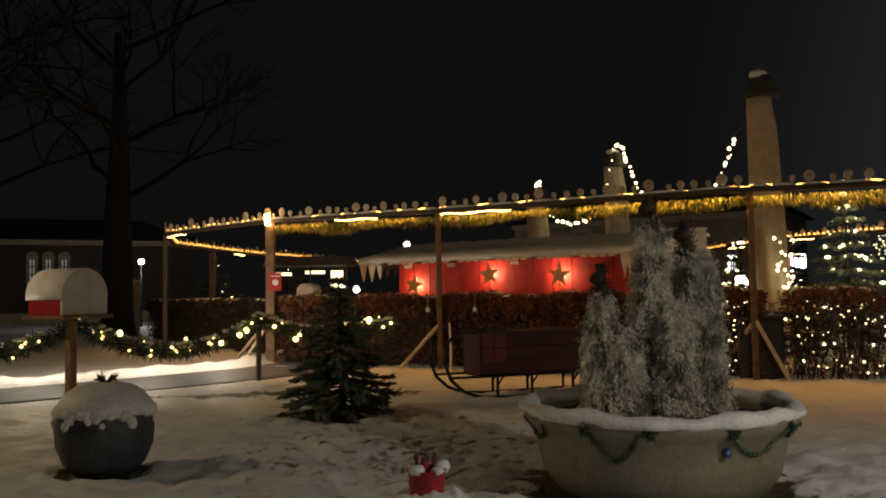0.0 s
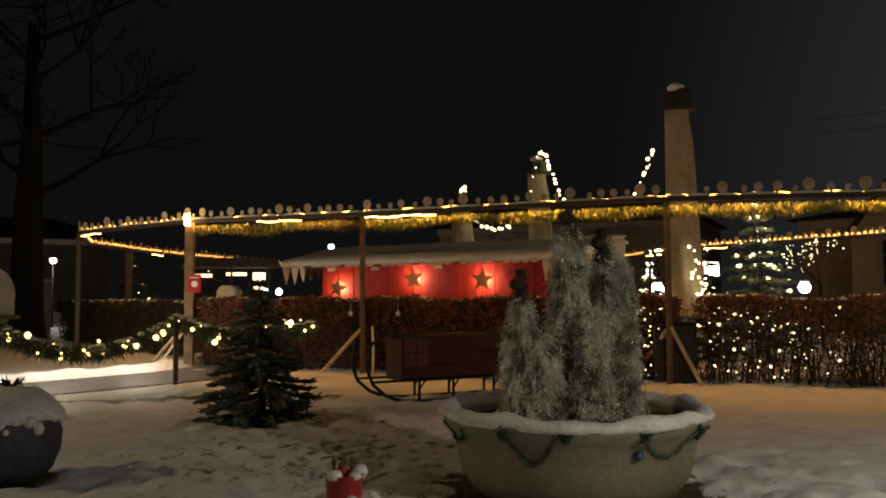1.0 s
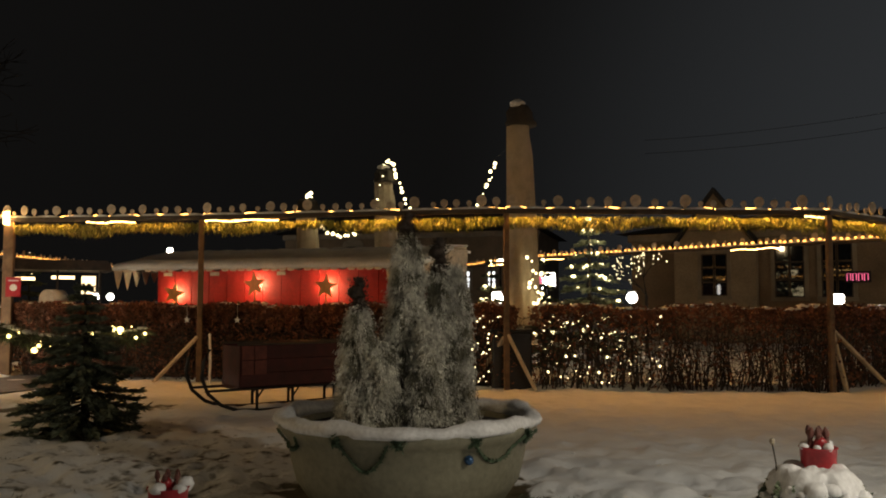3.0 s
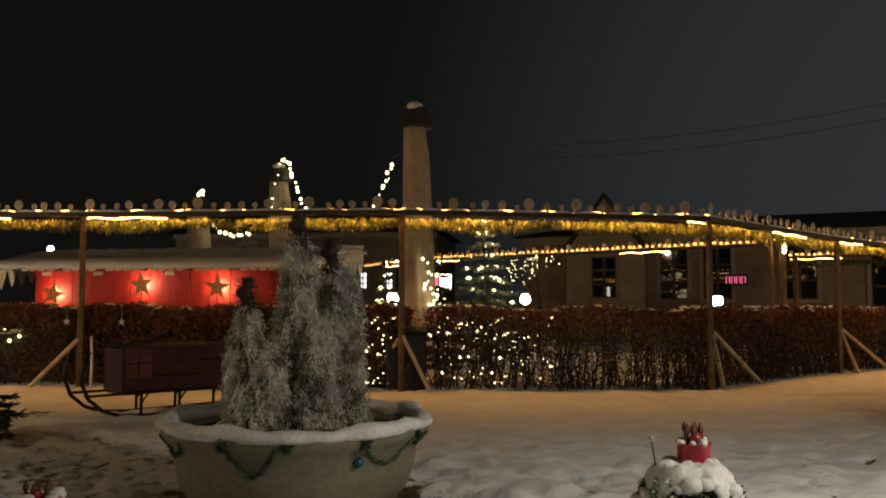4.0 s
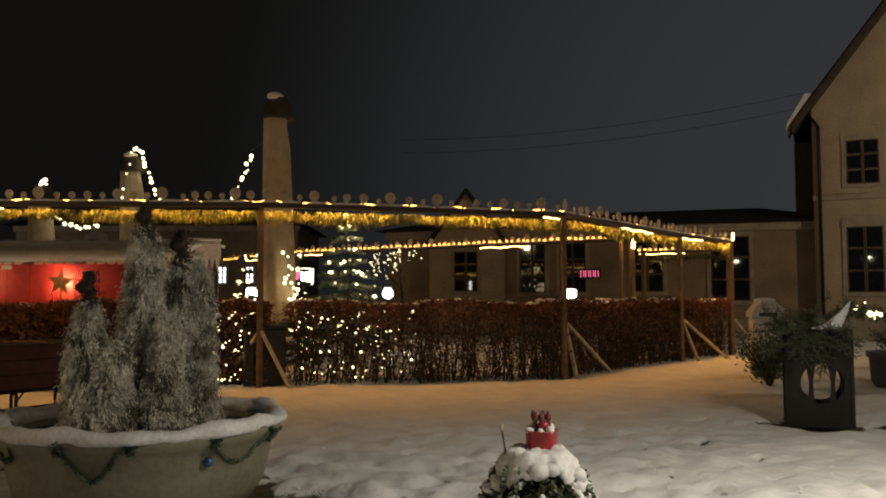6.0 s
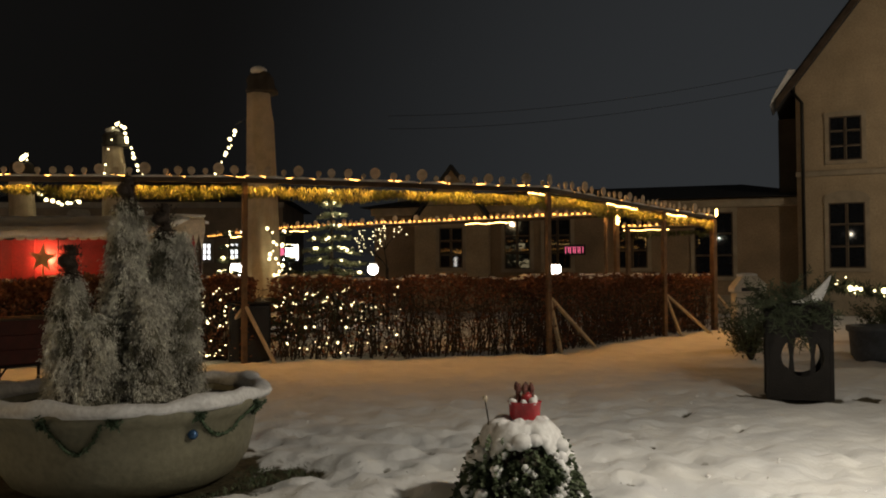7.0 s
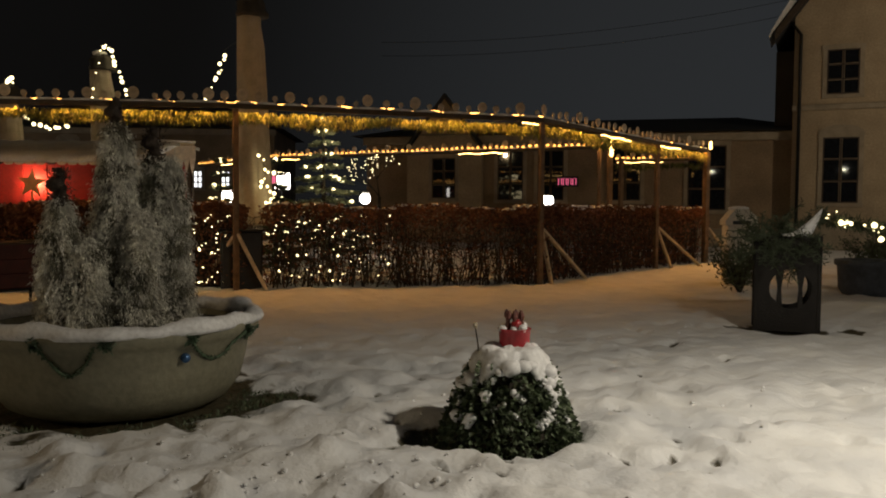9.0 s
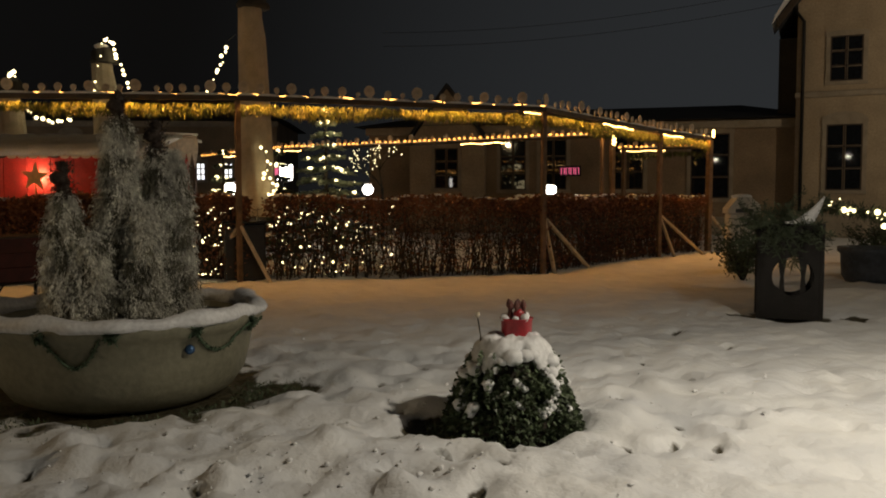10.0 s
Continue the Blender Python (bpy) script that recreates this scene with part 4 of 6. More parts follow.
# ---- stone pot with a snow cap ----
def pot():
    t = thing("stone_pot", (*POT_AT, 0), "round blue-grey stone pot under a cap of snow", "pot")
    prof = [(0.0, -0.03), (0.2, -0.03), (0.29, 0.06), (0.345, 0.2), (0.355, 0.33), (0.33, 0.45), (0.27, 0.55), (0.2, 0.6), (0.0, 0.6)]
    part("pot", Mesh().lathe(prof, 32, None, lambda a, z: 1 + 0.025 * math.sin(8 * a)), POT, t, "", True)
    sn = Mesh()
    sn.lathe([(0.325, 0.42), (0.358, 0.435), (0.35, 0.5), (0.285, 0.585), (0.21, 0.635), (0.1, 0.66), (0.0, 0.665)], 40, None, lambda a, z: 1 + (0.022 * math.sin(5 * a + 1) + 0.012 * math.sin(13 * a)) * (1 if z < 0.52 else 0.4))
    edge = random.Random(12)
    for k in range(64):
        a = edge.uniform(0, 6.283)
        q = edge.uniform(0.015, 0.05)
        sn.ball((0.338 * math.cos(a), 0.338 * math.sin(a), 0.455 - 0.09 * edge.random() ** 1.5), q, None, q * edge.uniform(0.6, 1.3), 9, 0.12, k)
    part("snow_cap", sn, SNOW, t, "thick cap of snow", True)
    tw, rg = Mesh(), random.Random(2)
    for k in range(16):
        a, e = rg.uniform(0, 6.283), rg.uniform(0.06, 0.11)
        tw.tube([(0, 0, 0.64), (e * 0.6 * math.cos(a), e * 0.6 * math.sin(a), 0.69), (e * math.cos(a), e * math.sin(a), 0.67 + rg.uniform(0, 0.08))], [0.012, 0.008, 0.003], 5)
    part("stalks", tw, BARK, t, "withered stalks")


pot()


# ---- conifers with lights ----
def conifer(name, x, y, h, r, label, rg, tiers=11, lights=0, cool=False, top_z=0.12, lean=0.0, taper=0.85, needle=FOLIAGE):
    t = thing(name, (x, y, 0), label, "fir tree")
    part("trunk", Mesh().tube([(0, 0, -0.05), (0, 0, h * 0.5), (lean, 0, h)], [0.03 + h * 0.012, 0.02 + h * 0.006, 0.005], 8), BARK, t)
    ne, br, tips = Mesh(), Mesh(), []
    for k in range(tiers):
        s = k / (tiers - 1)
        z0 = h * (top_z + (0.97 - top_z) * s)
        n = max(4, int(13 - 7 * s))
        for j in range(n):
            a = j * 6.283 / n + k * 0.7 + rg.gauss(0, 0.2)
            z0 = h * (top_z + (0.97 - top_z) * s) + rg.gauss(0, 0.022 * h * (1 - s))
            ln = r * (1 - s) ** taper * rg.uniform(0.6, 1.2) + 0.03
            pts = []
            for i in range(5):
                q = i / 4
                pts.append(Vector((lean * s + ln * q * math.cos(a), ln * q * math.sin(a), z0 - ln * (0.28 * q - 0.12 * q * q) + rg.gauss(0, 0.01))))
            br.tube(pts, [0.010, 0.008, 0.006, 0.004, 0.002], 4)
            tips.append(pts)
            for i in range(int(40 + 210 * ln)):
                q = rg.uniform(0.08, 1) ** 0.8 * 3.99
                c = pts[int(q)].lerp(pts[int(q) + 1], q % 1)
                side = rg.choice((-1, 1)) * rg.uniform(0.4, 1.2)
                d = Vector((math.cos(a) - side * math.sin(a), math.sin(a) + side * math.cos(a), rg.gauss(-0.15, 0.3)))
                ne.leaf(c, d, rg.uniform(0.05, 0.13) * (0.6 + 0.4 * h / 2), rg.uniform(0.016, 0.034), rg)
    part("branchwork", br, BARK, t, kind="stuff")
    part("needles", ne, needle, t, "dark green needles", kind="stuff")
    if lights:
        s = thing("string_lights", (x, y, 0), "string of warm white lights wound round a fir tree", "string lights")
        me = bulb_cool_mesh if cool else bulb_mesh
        for k in range(lights):
            p = rg.choice(tips)
            q = rg.uniform(1.4, 3.99)
            c = p[int(q)].lerp(p[int(q) + 1], q % 1)
            piece("bulb", me, s, (c.x, c.y, c.z + 0.02), (0, 0, 0), rg.choice((0.4, 0.6, 0.9, 1.3, 2.0)))
    return t


rg = random.Random(31)
conifer("small_fir", *FIR_AT, 1.5, 0.70, "small dark green fir tree standing in snow", rg, 15, 0, top_z=0.07, taper=0.95, lean=-0.04, needle=FIR)
conifer("lit_fir", 8.35, 17.1, 3.55, 1.30, "fir tree hung with warm white lights behind the hedge", rg, 13, 130, True, taper=1.25, needle=FIR)
lamp("fir_light", (8.15, 16.3, 1.75), 9, (1.0, 0.80, 0.45), 0.3)
lamp("fir_light", (8.35, 16.75, 2.75), 6, (1.0, 0.80, 0.45), 0.2)
conifer("lit_fir", 5.02, 14.3, 2.1, 0.5, "low fir tree hung with warm white lights behind the hedge", rg, 9, 80, True, needle=FIR)
lamp("fir_light", (5.3, 13.95, 1.1), 4, (1.0, 0.80, 0.45), 0.2)
conifer("lit_fir", 6.15, 14.5, 2.15, 0.55, "slim fir tree with lights beside a closed parasol", rg, 9, 45, True)


# ---- sleigh ----
def sleigh():
    t = thing("sleigh", (0.13, 10.12, -0.03), "dark red wooden sleigh on black iron runners in snow", "sleigh", 20)
    for y in (0.0, 0.55):
        pts = [(2.05, y, 0.03), (1.2, y, 0.025), (0.6, y, 0.025), (0.3, y, 0.045), (0.1, y, 0.12), (-0.06, y, 0.26), (-0.14, y, 0.45), (-0.12, y, 0.64), (-0.05, y, 0.78)]
        part("runner", Mesh().tube(pts, 0.022, 8), IRON, t, "curved black iron runner", True)
        for x in ((0.55, 1.02, 1.6) if y == 0 else (0.72, 1.22, 1.75)):
            part("leg", Mesh().bar((x, y, 0.03), (x, y, 0.29), 0.035, 0.03), IRON, t)
            part("strut", Mesh().tube([(x, y, 0.17), (x + 0.08, y, 0.28)], 0.011, 6), IRON, t)
        part("rail", Mesh().bar((-0.1, y, 0.29), (2.0, y, 0.29), 0.03, 0.03), IRON, t)
    part("floor", Mesh().box(0.30, 0.0, 0.28, 1.95, 0.55, 0.31, bevel=0.006), RED_DULL, t)
    for k in range(3):
        z = 0.315 + k * 0.166
        part("board", Mesh().box(0.32, -0.012, z, 1.93, 0.012, z + 0.163, bevel=0.004), RED_DULL, t)
        part("board", Mesh().box(0.32, 0.538, z, 1.93, 0.562, z + 0.163, bevel=0.004), RED_DULL, t)
    for x in (0.32, 1.91):
        part("end_panel", Mesh().box(x, 0.014, 0.312, x + 0.024, 0.536, 0.80, bevel=0.006), RED_DULL, t)
    part("top_rail", Mesh().bar((0.29, 0, 0.825), (1.97, 0, 0.825), 0.03, 0.03), WOOD_DARK, t)
    part("top_rail", Mesh().bar((0.29, 0.55, 0.825), (1.97, 0.55, 0.825), 0.03, 0.03), WOOD_DARK, t)
    for x in (0.34, 0.505):
        for z in (0.46, 0.64):
            part("panel", Mesh().box(x, -0.024, z, x + 0.155, -0.014, z + 0.168, bevel=0.004), RED_PANEL, t, "faded lighter panel")
    part("load", Mesh().ball((1.15, 0.27, 0.66), 0.75, 0.22, 0.2, 14, 0.04), RED_DULL, t, "dark red sack", True)


sleigh()


t = thing("stake", (0.09, 13.30, 0), "thin white stake standing before the hedge", "stake")
part("stick", Mesh().tube([(0, 0, -0.1), (0.005, 0, 0.4), (-0.01, 0, 0.80)], [0.022, 0.02, 0.017], 8), WHITE, t, "", True)
part("cap", Mesh().ball((-0.01, 0, 0.80), 0.022, n=8), WHITE, t, "", True)


# ---- toy letter boxes ----
def letter_box(x, y, z, rz, s, label, on_post=True):
    t = thing("letter_box", (x, y, 0), label, "letter box", rz, "letter boxes")
    w, h, ln = 0.31 * s, 0.225 * s, 0.52 * s

    def arch(k, base=0.0):
        return [(-w * k, base)] + [(w * k * math.cos(a), h + (w * 0.93) * k * math.sin(a)) for a in [math.pi * (1 - i / 14) for i in range(15)]] + [(w * k, base)]

    lift = pose(0, 0, z)
    part("body", Mesh().prism(arch(1.0), 0.02, ln, lift), RED, t, "red painted side")
    part("front", Mesh().prism(arch(1.02), -0.012, 0.02, lift), GREY, t, "plain grey front")
    part("base", Mesh().box(-w * 1.15, -0.08, z - 0.05, w * 1.15, ln + 0.06, z - 0.002, bevel=0.01), WOOD, t)
    outer = [(1.07 * w * math.cos(a), h * 0.97 + w * math.sin(a)) for a in [math.pi * (1.05 - 1.1 * i / 18) for i in range(19)]]
    inner = [(0.985 * w * math.cos(a), h * 0.97 + 0.9 * w * math.sin(a)) for a in [math.pi * (-0.05 + 1.1 * i / 18) for i in range(19)]]
    part("snow", Mesh().prism(outer + inner, 0.0, ln + 0.03, lift), SNOW, t, "curved blanket of snow", True)
    if on_post:
        part("post", Mesh().bar((0, ln * 0.4, -0.05), (0, ln * 0.4, z - 0.05), 0.11, 0.11), WOOD, t)


letter_box(-4.56, 10.50, 1.10, 66, 1.12, "red letter box with rounded snowy top on a timber post")
letter_box(-3.05, 17.9, 1.22, -38, 0.62, "red letter box with rounded top behind the hedge")


# ---- lit garland fence along the path ----
def garland(pts, rg, bulbs, label, snow=True, thick=0.105, cool=False):
    base = Vector((pts[0][0], pts[0][1], 0))
    t = thing("lit_garland", base, label, "garland", 0, "lit garlands")
    pts = [Vector(p) - base for p in pts]
    part("rope", Mesh().tube(pts, 0.012, 6), WOOD_DARK, t)
    le, sn = Mesh(), Mesh()
    L = sum((b - a).length for a, b in zip(pts, pts[1:]))
    for k in range(int(L * 700)):
        q = rg.uniform(0, len(pts) - 1.001)
        c = pts[int(q)].lerp(pts[int(q) + 1], q % 1)
        d = Vector((rg.gauss(0, 1), rg.gauss(0, 1), rg.gauss(-0.2, 0.9)))
        le.leaf(c + d.normalized() * thick * 0.3, d, rg.uniform(0.6, 1.5) * thick * 1.3, 0.018, rg)
    part("greenery", le, FOLIAGE, t, "dark fir greenery", kind="stuff")
    if snow:
        for k in range(int(L * 14)):
            q = rg.uniform(0, len(pts) - 1.001)
            c = pts[int(q)].lerp(pts[int(q) + 1], q % 1)
            sn.ball((c.x + rg.gauss(0, 0.02), c.y + rg.gauss(0, 0.02), c.z + thick * 0.95), rg.uniform(0.03, 0.08), rg.uniform(0.03, 0.06), rg.uniform(0.015, 0.03), 8, 0.15, k)
        part("snow", sn, SNOW, t, "snow lying along the top", True, "stuff")
    for k in range(bulbs):
        q = (k + rg.uniform(-0.6, 1.6)) % bulbs / bulbs * (len(pts) - 1.001)
        c = pts[int(q)].lerp(pts[int(q) + 1], q % 1)
        piece("bulb", bulb_cool_mesh if cool else bulb_mesh, t, (c.x + rg.gauss(0, 0.03), c.y - 0.06 + rg.gauss(0, 0.03), c.z + rg.gauss(0, thick * 0.7)), (0, 0, 0), rg.choice((0.5, 0.8, 1.0, 1.4, 2.0)))


def swag(a, b, sag, n=16):
    return [(a[0] + (b[0] - a[0]) * k / n, a[1] + (b[1] - a[1]) * k / n, a[2] + (b[2] - a[2]) * k / n - sag * (1 - (2 * k / n - 1) ** 2)) for k in range(n + 1)]


rg = random.Random(41)
GP = [(-6.9, 9.6, 0.95), (-4.75, 10.75, 0.98), (-2.86, 12.75, 0.95), (-1.15, 12.1, 0.85), (-0.75, 12.0, 0.9)]
for i, (sag, n) in enumerate(((0.34, 16), (0.42, 22), (0.16, 12), (0.06, 5))):
    garland(swag(GP[i], GP[i + 1], sag), rg, n, "snowy fir garland with warm lights strung between posts")
for x, y, z in GP[2:3]:
    t = thing("fence_post", (x, y, 0), "short round timber post carrying a garland", "post", 0, "garland posts")
    part("post", Mesh().tube([(0, 0, -0.1), (0, 0, z + 0.02)], 0.04, 10), WOOD_DARK, t)


# ---- red market stall behind the hedge ----
def star_outline(r, q=0.42):
    return [((r if k % 2 == 0 else r * q) * math.sin(k * math.pi / 5), (r if k % 2 == 0 else r * q) * math.cos(k * math.pi / 5)) for k in range(10)]


def stall():
    ax, ay, bx, by = -0.95, 17.75, 3.75, 14.55
    L = math.hypot(bx - ax, by - ay)
    t = thing("market_stall", (ax, ay, 0), "red cloth market stall with snowy roof and glowing stars", "market stall", math.degrees(math.atan2(by - ay, bx - ax)))
    for k in range(14):
        x0, x1 = L * k / 14, L * (k + 1) / 14
        part("wall_panel", Mesh().box(x0 + 0.003, -0.012 - 0.002 * (k % 2), 0.0, x1 - 0.003, 0.02, 2.0, bevel=0.004), RED_WALL, t)
    part("side_wall", Mesh().box(0.0, 0.03, 0, 0.03, 2.3, 2.0), RED_WALL, t)
    part("side_wall", Mesh().box(L - 0.03, 0.03, 0, L, 2.3, 2.0), RED_WALL, t)
    part("back_wall", Mesh().box(0.0, 2.3, 0, L, 2.33, 2.2), RED_WALL, t)
    n = 40
    v, f = [], []
    prof = [(-0.62, 1.93), (-0.64, 1.99), (-0.55, 2.07), (-0.1, 2.17), (0.6, 2.33), (1.2, 2.42), (2.5, 2.42), (2.5, 2.36), (1.2, 2.36), (0.0, 2.06), (-0.56, 1.95)]
    x0, x1 = -0.62, L + 0.22
    for i in range(n + 1):
        x = x0 + (x1 - x0) * i / n
        e = min(i, n - i) / n
        for y, z in prof:
            v.append((x, y + 0.01 * math.sin(i * 1.7), z - (0.02 * max(0, 0.1 - e) * 10 if z > 2.1 else 0) + 0.014 * math.sin(i * 2.3 + y * 5)))
    k = len(prof)
    for i in range(n):
        for j in range(k):
            l = (j + 1) % k
            f.append((i * k + j, i * k + k + j, i * k + k + l, i * k + l))
    f += [tuple(range(k)), tuple(range(n * k + k - 1, n * k - 1, -1))]
    part("snowy_roof", Mesh().add(v, f), SNOW, t, "roof under a smooth sheet of snow", True)
    # scalloped valance under the front edge
    x, i = x0 + 0.05, 0
    while x < x1 - 0.1:
        part("valance", Mesh().prism([(x, 1.94), (x + 0.16, 1.94), (x + 0.15, 1.905), (x + 0.11, 1.89), (x + 0.05, 1.89), (x + 0.01, 1.905)], -0.60, -0.585), CANVAS_DARK if i % 5 == 3 else ICICLE, t)
        x += 0.175
        i += 1
    rg = random.Random(6)

    def icicle(x, y, w, ln, turn):
        m = pose(x, y, 1.93, 0, 0, turn)
        part("fringe_point", Mesh().prism([(-w / 2, 0), (w / 2, 0), (w * 0.35, -ln * 0.35), (w * 0.12, -ln * 0.8), (0, -ln), (-w * 0.14, -ln * 0.75), (-w * 0.38, -ln * 0.3)], -0.006, 0.006, m), ICICLE, t, "cream cloth point")

    for k in range(5):
        icicle(x0 + 0.04, -0.5 + k * 0.28, 0.24, rg.uniform(0.22, 0.42), 90)
    for k in range(9):
        icicle(L - 0.35 + k * 0.105, -0.6, 0.15, rg.uniform(0.28, 0.5), 0)
    for k in range(6):
        icicle(x1 - 0.03, -0.5 + k * 0.26, 0.27, rg.uniform(0.3, 0.55), 90)
    part("end_cloth", Mesh().box(x1 - 0.045, -0.55, 1.86, x1 - 0.02, 1.25, 2.10, bevel=0.005), ICICLE, t, "cream cloth closing the roof end")
    for x, w in ((1.25, 0.2), (2.75, 0.18), (0.15, 0.2)):
        part("label", Mesh().box(x, -0.03, 1.83, x + w, -0.02, 1.90), CUTOUT, t, "small pale label")
    return t


stall()


def fringed_awning():
    t = thing("awning", (4.30, 15.5, 0), "cream fringed awning on timber posts beside the stall", "awning")
    part("roof_cloth", Mesh().box(0, 0, 2.35, 0.64, 1.3, 2.40, bevel=0.02), ICICLE, t)
    part("snow", Mesh().box(-0.02, -0.02, 2.402, 0.66, 1.32, 2.45, bevel=0.025), SNOW, t, "sheet of snow")
    part("front_cloth", Mesh().box(0.0, -0.012, 2.09, 0.64, -0.002, 2.35, bevel=0.003), ICICLE, t)
    part("side_cloth", Mesh().box(0.642, 0.0, 2.09, 0.654, 1.3, 2.35, bevel=0.003), ICICLE, t)
    rg = random.Random(16)
    for k in range(6):
        w, ln = 0.107, rg.uniform(0.14, 0.40)
        m = pose(0.054 + k * 0.1065, -0.007, 2.092)
        part("fringe_point", Mesh().prism([(-w / 2, 0), (w / 2, 0), (w * 0.35, -ln * 0.35), (w * 0.12, -ln * 0.8), (0, -ln), (-w * 0.14, -ln * 0.75), (-w * 0.38, -ln * 0.3)], -0.005, 0.005, m), ICICLE, t, "cream cloth point")
    for x in (0.04, 0.60):
        for y in (0.05, 1.25):
            part("upright", Mesh().bar((x, y, -0.05), (x, y, 2.35), 0.05, 0.05), WOOD_DARK, t)


fringed_awning()


def glowing_star(x, y, z, r, tilt):
    rz = math.degrees(math.atan2(14.55 - 17.75, 3.75 + 0.95))
    t = thing("star_lamp", (x, y, z), "brown wooden star lit from behind on red cloth", "star lamp", rz, "stars on the stall")
    part("star", Mesh().prism(star_outline(r), -0.125, -0.107, pose(0, 0, 0, 0, tilt, 0)), STAR_WOOD, t)
    # glowing outline added behind the star to give its pale halo
    c, d = 0.70 * math.cos(math.radians(tilt)), 0.70 * math.sin(math.radians(tilt))
    edge = [(c * x + d * z, -0.080, c * z - d * x) for x, z in star_outline(r)]
    part("halo_strip", Mesh().tube(edge + edge[:1], 0.010, 6), BULB, t, "added glowing outline that makes the halo", True)
    part("stand", Mesh().box(-0.012, -0.106, -r * 1.6, 0.012, -0.092, -r * 0.35), STAR_WOOD, t)
    part("light", Mesh().ball((0, -0.09, 0), 0.013, n=10), BULB, t, "warm lamp behind the star", True)
    d = bpy.data.lights.new("star_light", "POINT")
    d.energy, d.color, d.shadow_soft_size = 13, (1.0, 0.86, 0.48), 0.03
    lo = new("star_light", d)
    lo.parent = t
    lo.location = (0, -0.065, 0)


for (x, y, z), tilt in zip(((-0.57, 17.47, 1.47), (0.96, 16.42, 1.65), (2.22, 15.57, 1.60)), (12, -6, 4)):
    glowing_star(x, y - 0.02, z, 0.25, tilt)
for x, y, z in ((-0.28, 13.75, 1.02), (0.50, 13.35, 1.02)):
    t = thing("hanging_star", (x, y + 0.25, z), "small white wooden star hanging on a thread", "star", -27, "small hanging stars")
    part("star", Mesh().prism(star_outline(0.06), -0.006, 0.006), WHITE, t)
    part("thread", Mesh().tube([(0, 0, 0.05), (0, 0, 0.25)], 0.003, 4), WHITE, t)


# ---- closed parasols ----
def parasol(x, y, h, r, label, rg, z0=0.9, snow=True):
    t = thing("closed_parasol", (x, y, 0), label, "parasol", 0, "closed parasols")
    part("pole", Mesh().tube([(0, 0, -0.1), (0, 0, h * 0.97)], 0.035, 10), GREY, t, "", True)
    part("base", Mesh().box(-0.4, -0.4, -0.02, 0.4, 0.4, 0.12, bevel=0.03), GREY, t)
    n, v, f = 80, [], []
    zs = [z0, z0 + 0.05, 1.6, 2.2, 2.9, 3.5, 4.0, 4.35, 4.55]
    zs = [z0 + (q - 0.9) * (h - 0.4 - z0) / 3.65 for q in zs]
    for k, z in enumerate(zs):
        s = (z - z0) / (zs[-1] - z0)
        for i in range(n):
            a = 2 * math.pi * i / n
            fold = 1 + 0.10 * abs(math.sin(2.5 * a + 0.9)) - 0.06 + 0.03 * math.sin(9 * a + 5 * s)
            step = 1.20 if (a > 5.35 or a < 0.9) and s < 0.88 + 0.04 * math.sin(3 * a) else 1.0
            q = r * (0.98 - 0.26 * s) * fold * step * (1 if k else 0.9)
            v.append((q * math.cos(a) - 0.26 * r * s + 0.03 * r * math.sin(5 * s), q * math.sin(a), z))
    for k in range(len(zs) - 1):
        for i in range(n):
            j = (i + 1) % n
            f.append((k * n + i, k * n + j, k * n + n + j, k * n + n + i))
    f += [tuple(range(n - 1, -1, -1)), tuple(range((len(zs) - 1) * n, len(zs) * n))]
    part("canopy", Mesh().add(v, f), CANVAS, t, "folded tan canvas", True)
    c = r * 0.80
    cx = -0.24 * r
    wob = lambda a, z: 1 + 0.10 * math.sin(3 * a + 9 * z) + 0.06 * math.sin(7 * a + 4 * z)
    cap = Mesh().lathe([(c * 1.15, h - 0.46), (c * 1.2, h - 0.40), (c * 0.98, h - 0.33), (c * 1.0, h - 0.2), (c * 0.75, h - 0.08), (0, h - 0.05)], 28, pose(cx + 0.03, 0, 0), wob)
    part("cap", cap, CANVAS_DARK, t, "dark cap", True)
    if snow:
        sn = Mesh().ball((cx - 0.04, -0.05, h - 0.05), c * 0.62, c * 0.7, 0.08, 14, 0.10)
        part("snow", sn, SNOW, t, "snow on the top", True)


rg = random.Random(51)
parasol(5.52, 13.98, 4.98, 0.283, "tall closed tan parasol with a snowy dark cap", rg)
parasol(4.58, 21.5, 4.95, 0.33, "closed tan parasol outlined with lights", rg)
parasol(2.58, 22.0, 4.12, 0.33, "closed tan parasol with lights bunched on its top", rg, snow=False)


def light_string(pts, n, label, rg, scale=1.3, cool=True, wire=True, start=0.0):
    base = Vector((pts[0][0], pts[0][1], 0))
    t = thing("string_lights", base, label, "string lights")
    pts = [Vector(p) - base for p in pts]
    if wire:
        part("wire", Mesh().tube(pts, 0.004, 4), BLACK, t)
    for k in range(n):
        q = (start + (1 - start) * (k + 0.5) / n) * (len(pts) - 1.001)
        c = pts[int(q)].lerp(pts[int(q) + 1], q % 1)
        piece("bulb", bulb_cool_mesh if cool else bulb_mesh, t, (c.x + rg.gauss(0, 0.02), c.y - 0.02, c.z + rg.gauss(0, 0.02)), (0, 0, 0), scale * rg.uniform(0.45, 1.35))
    return t


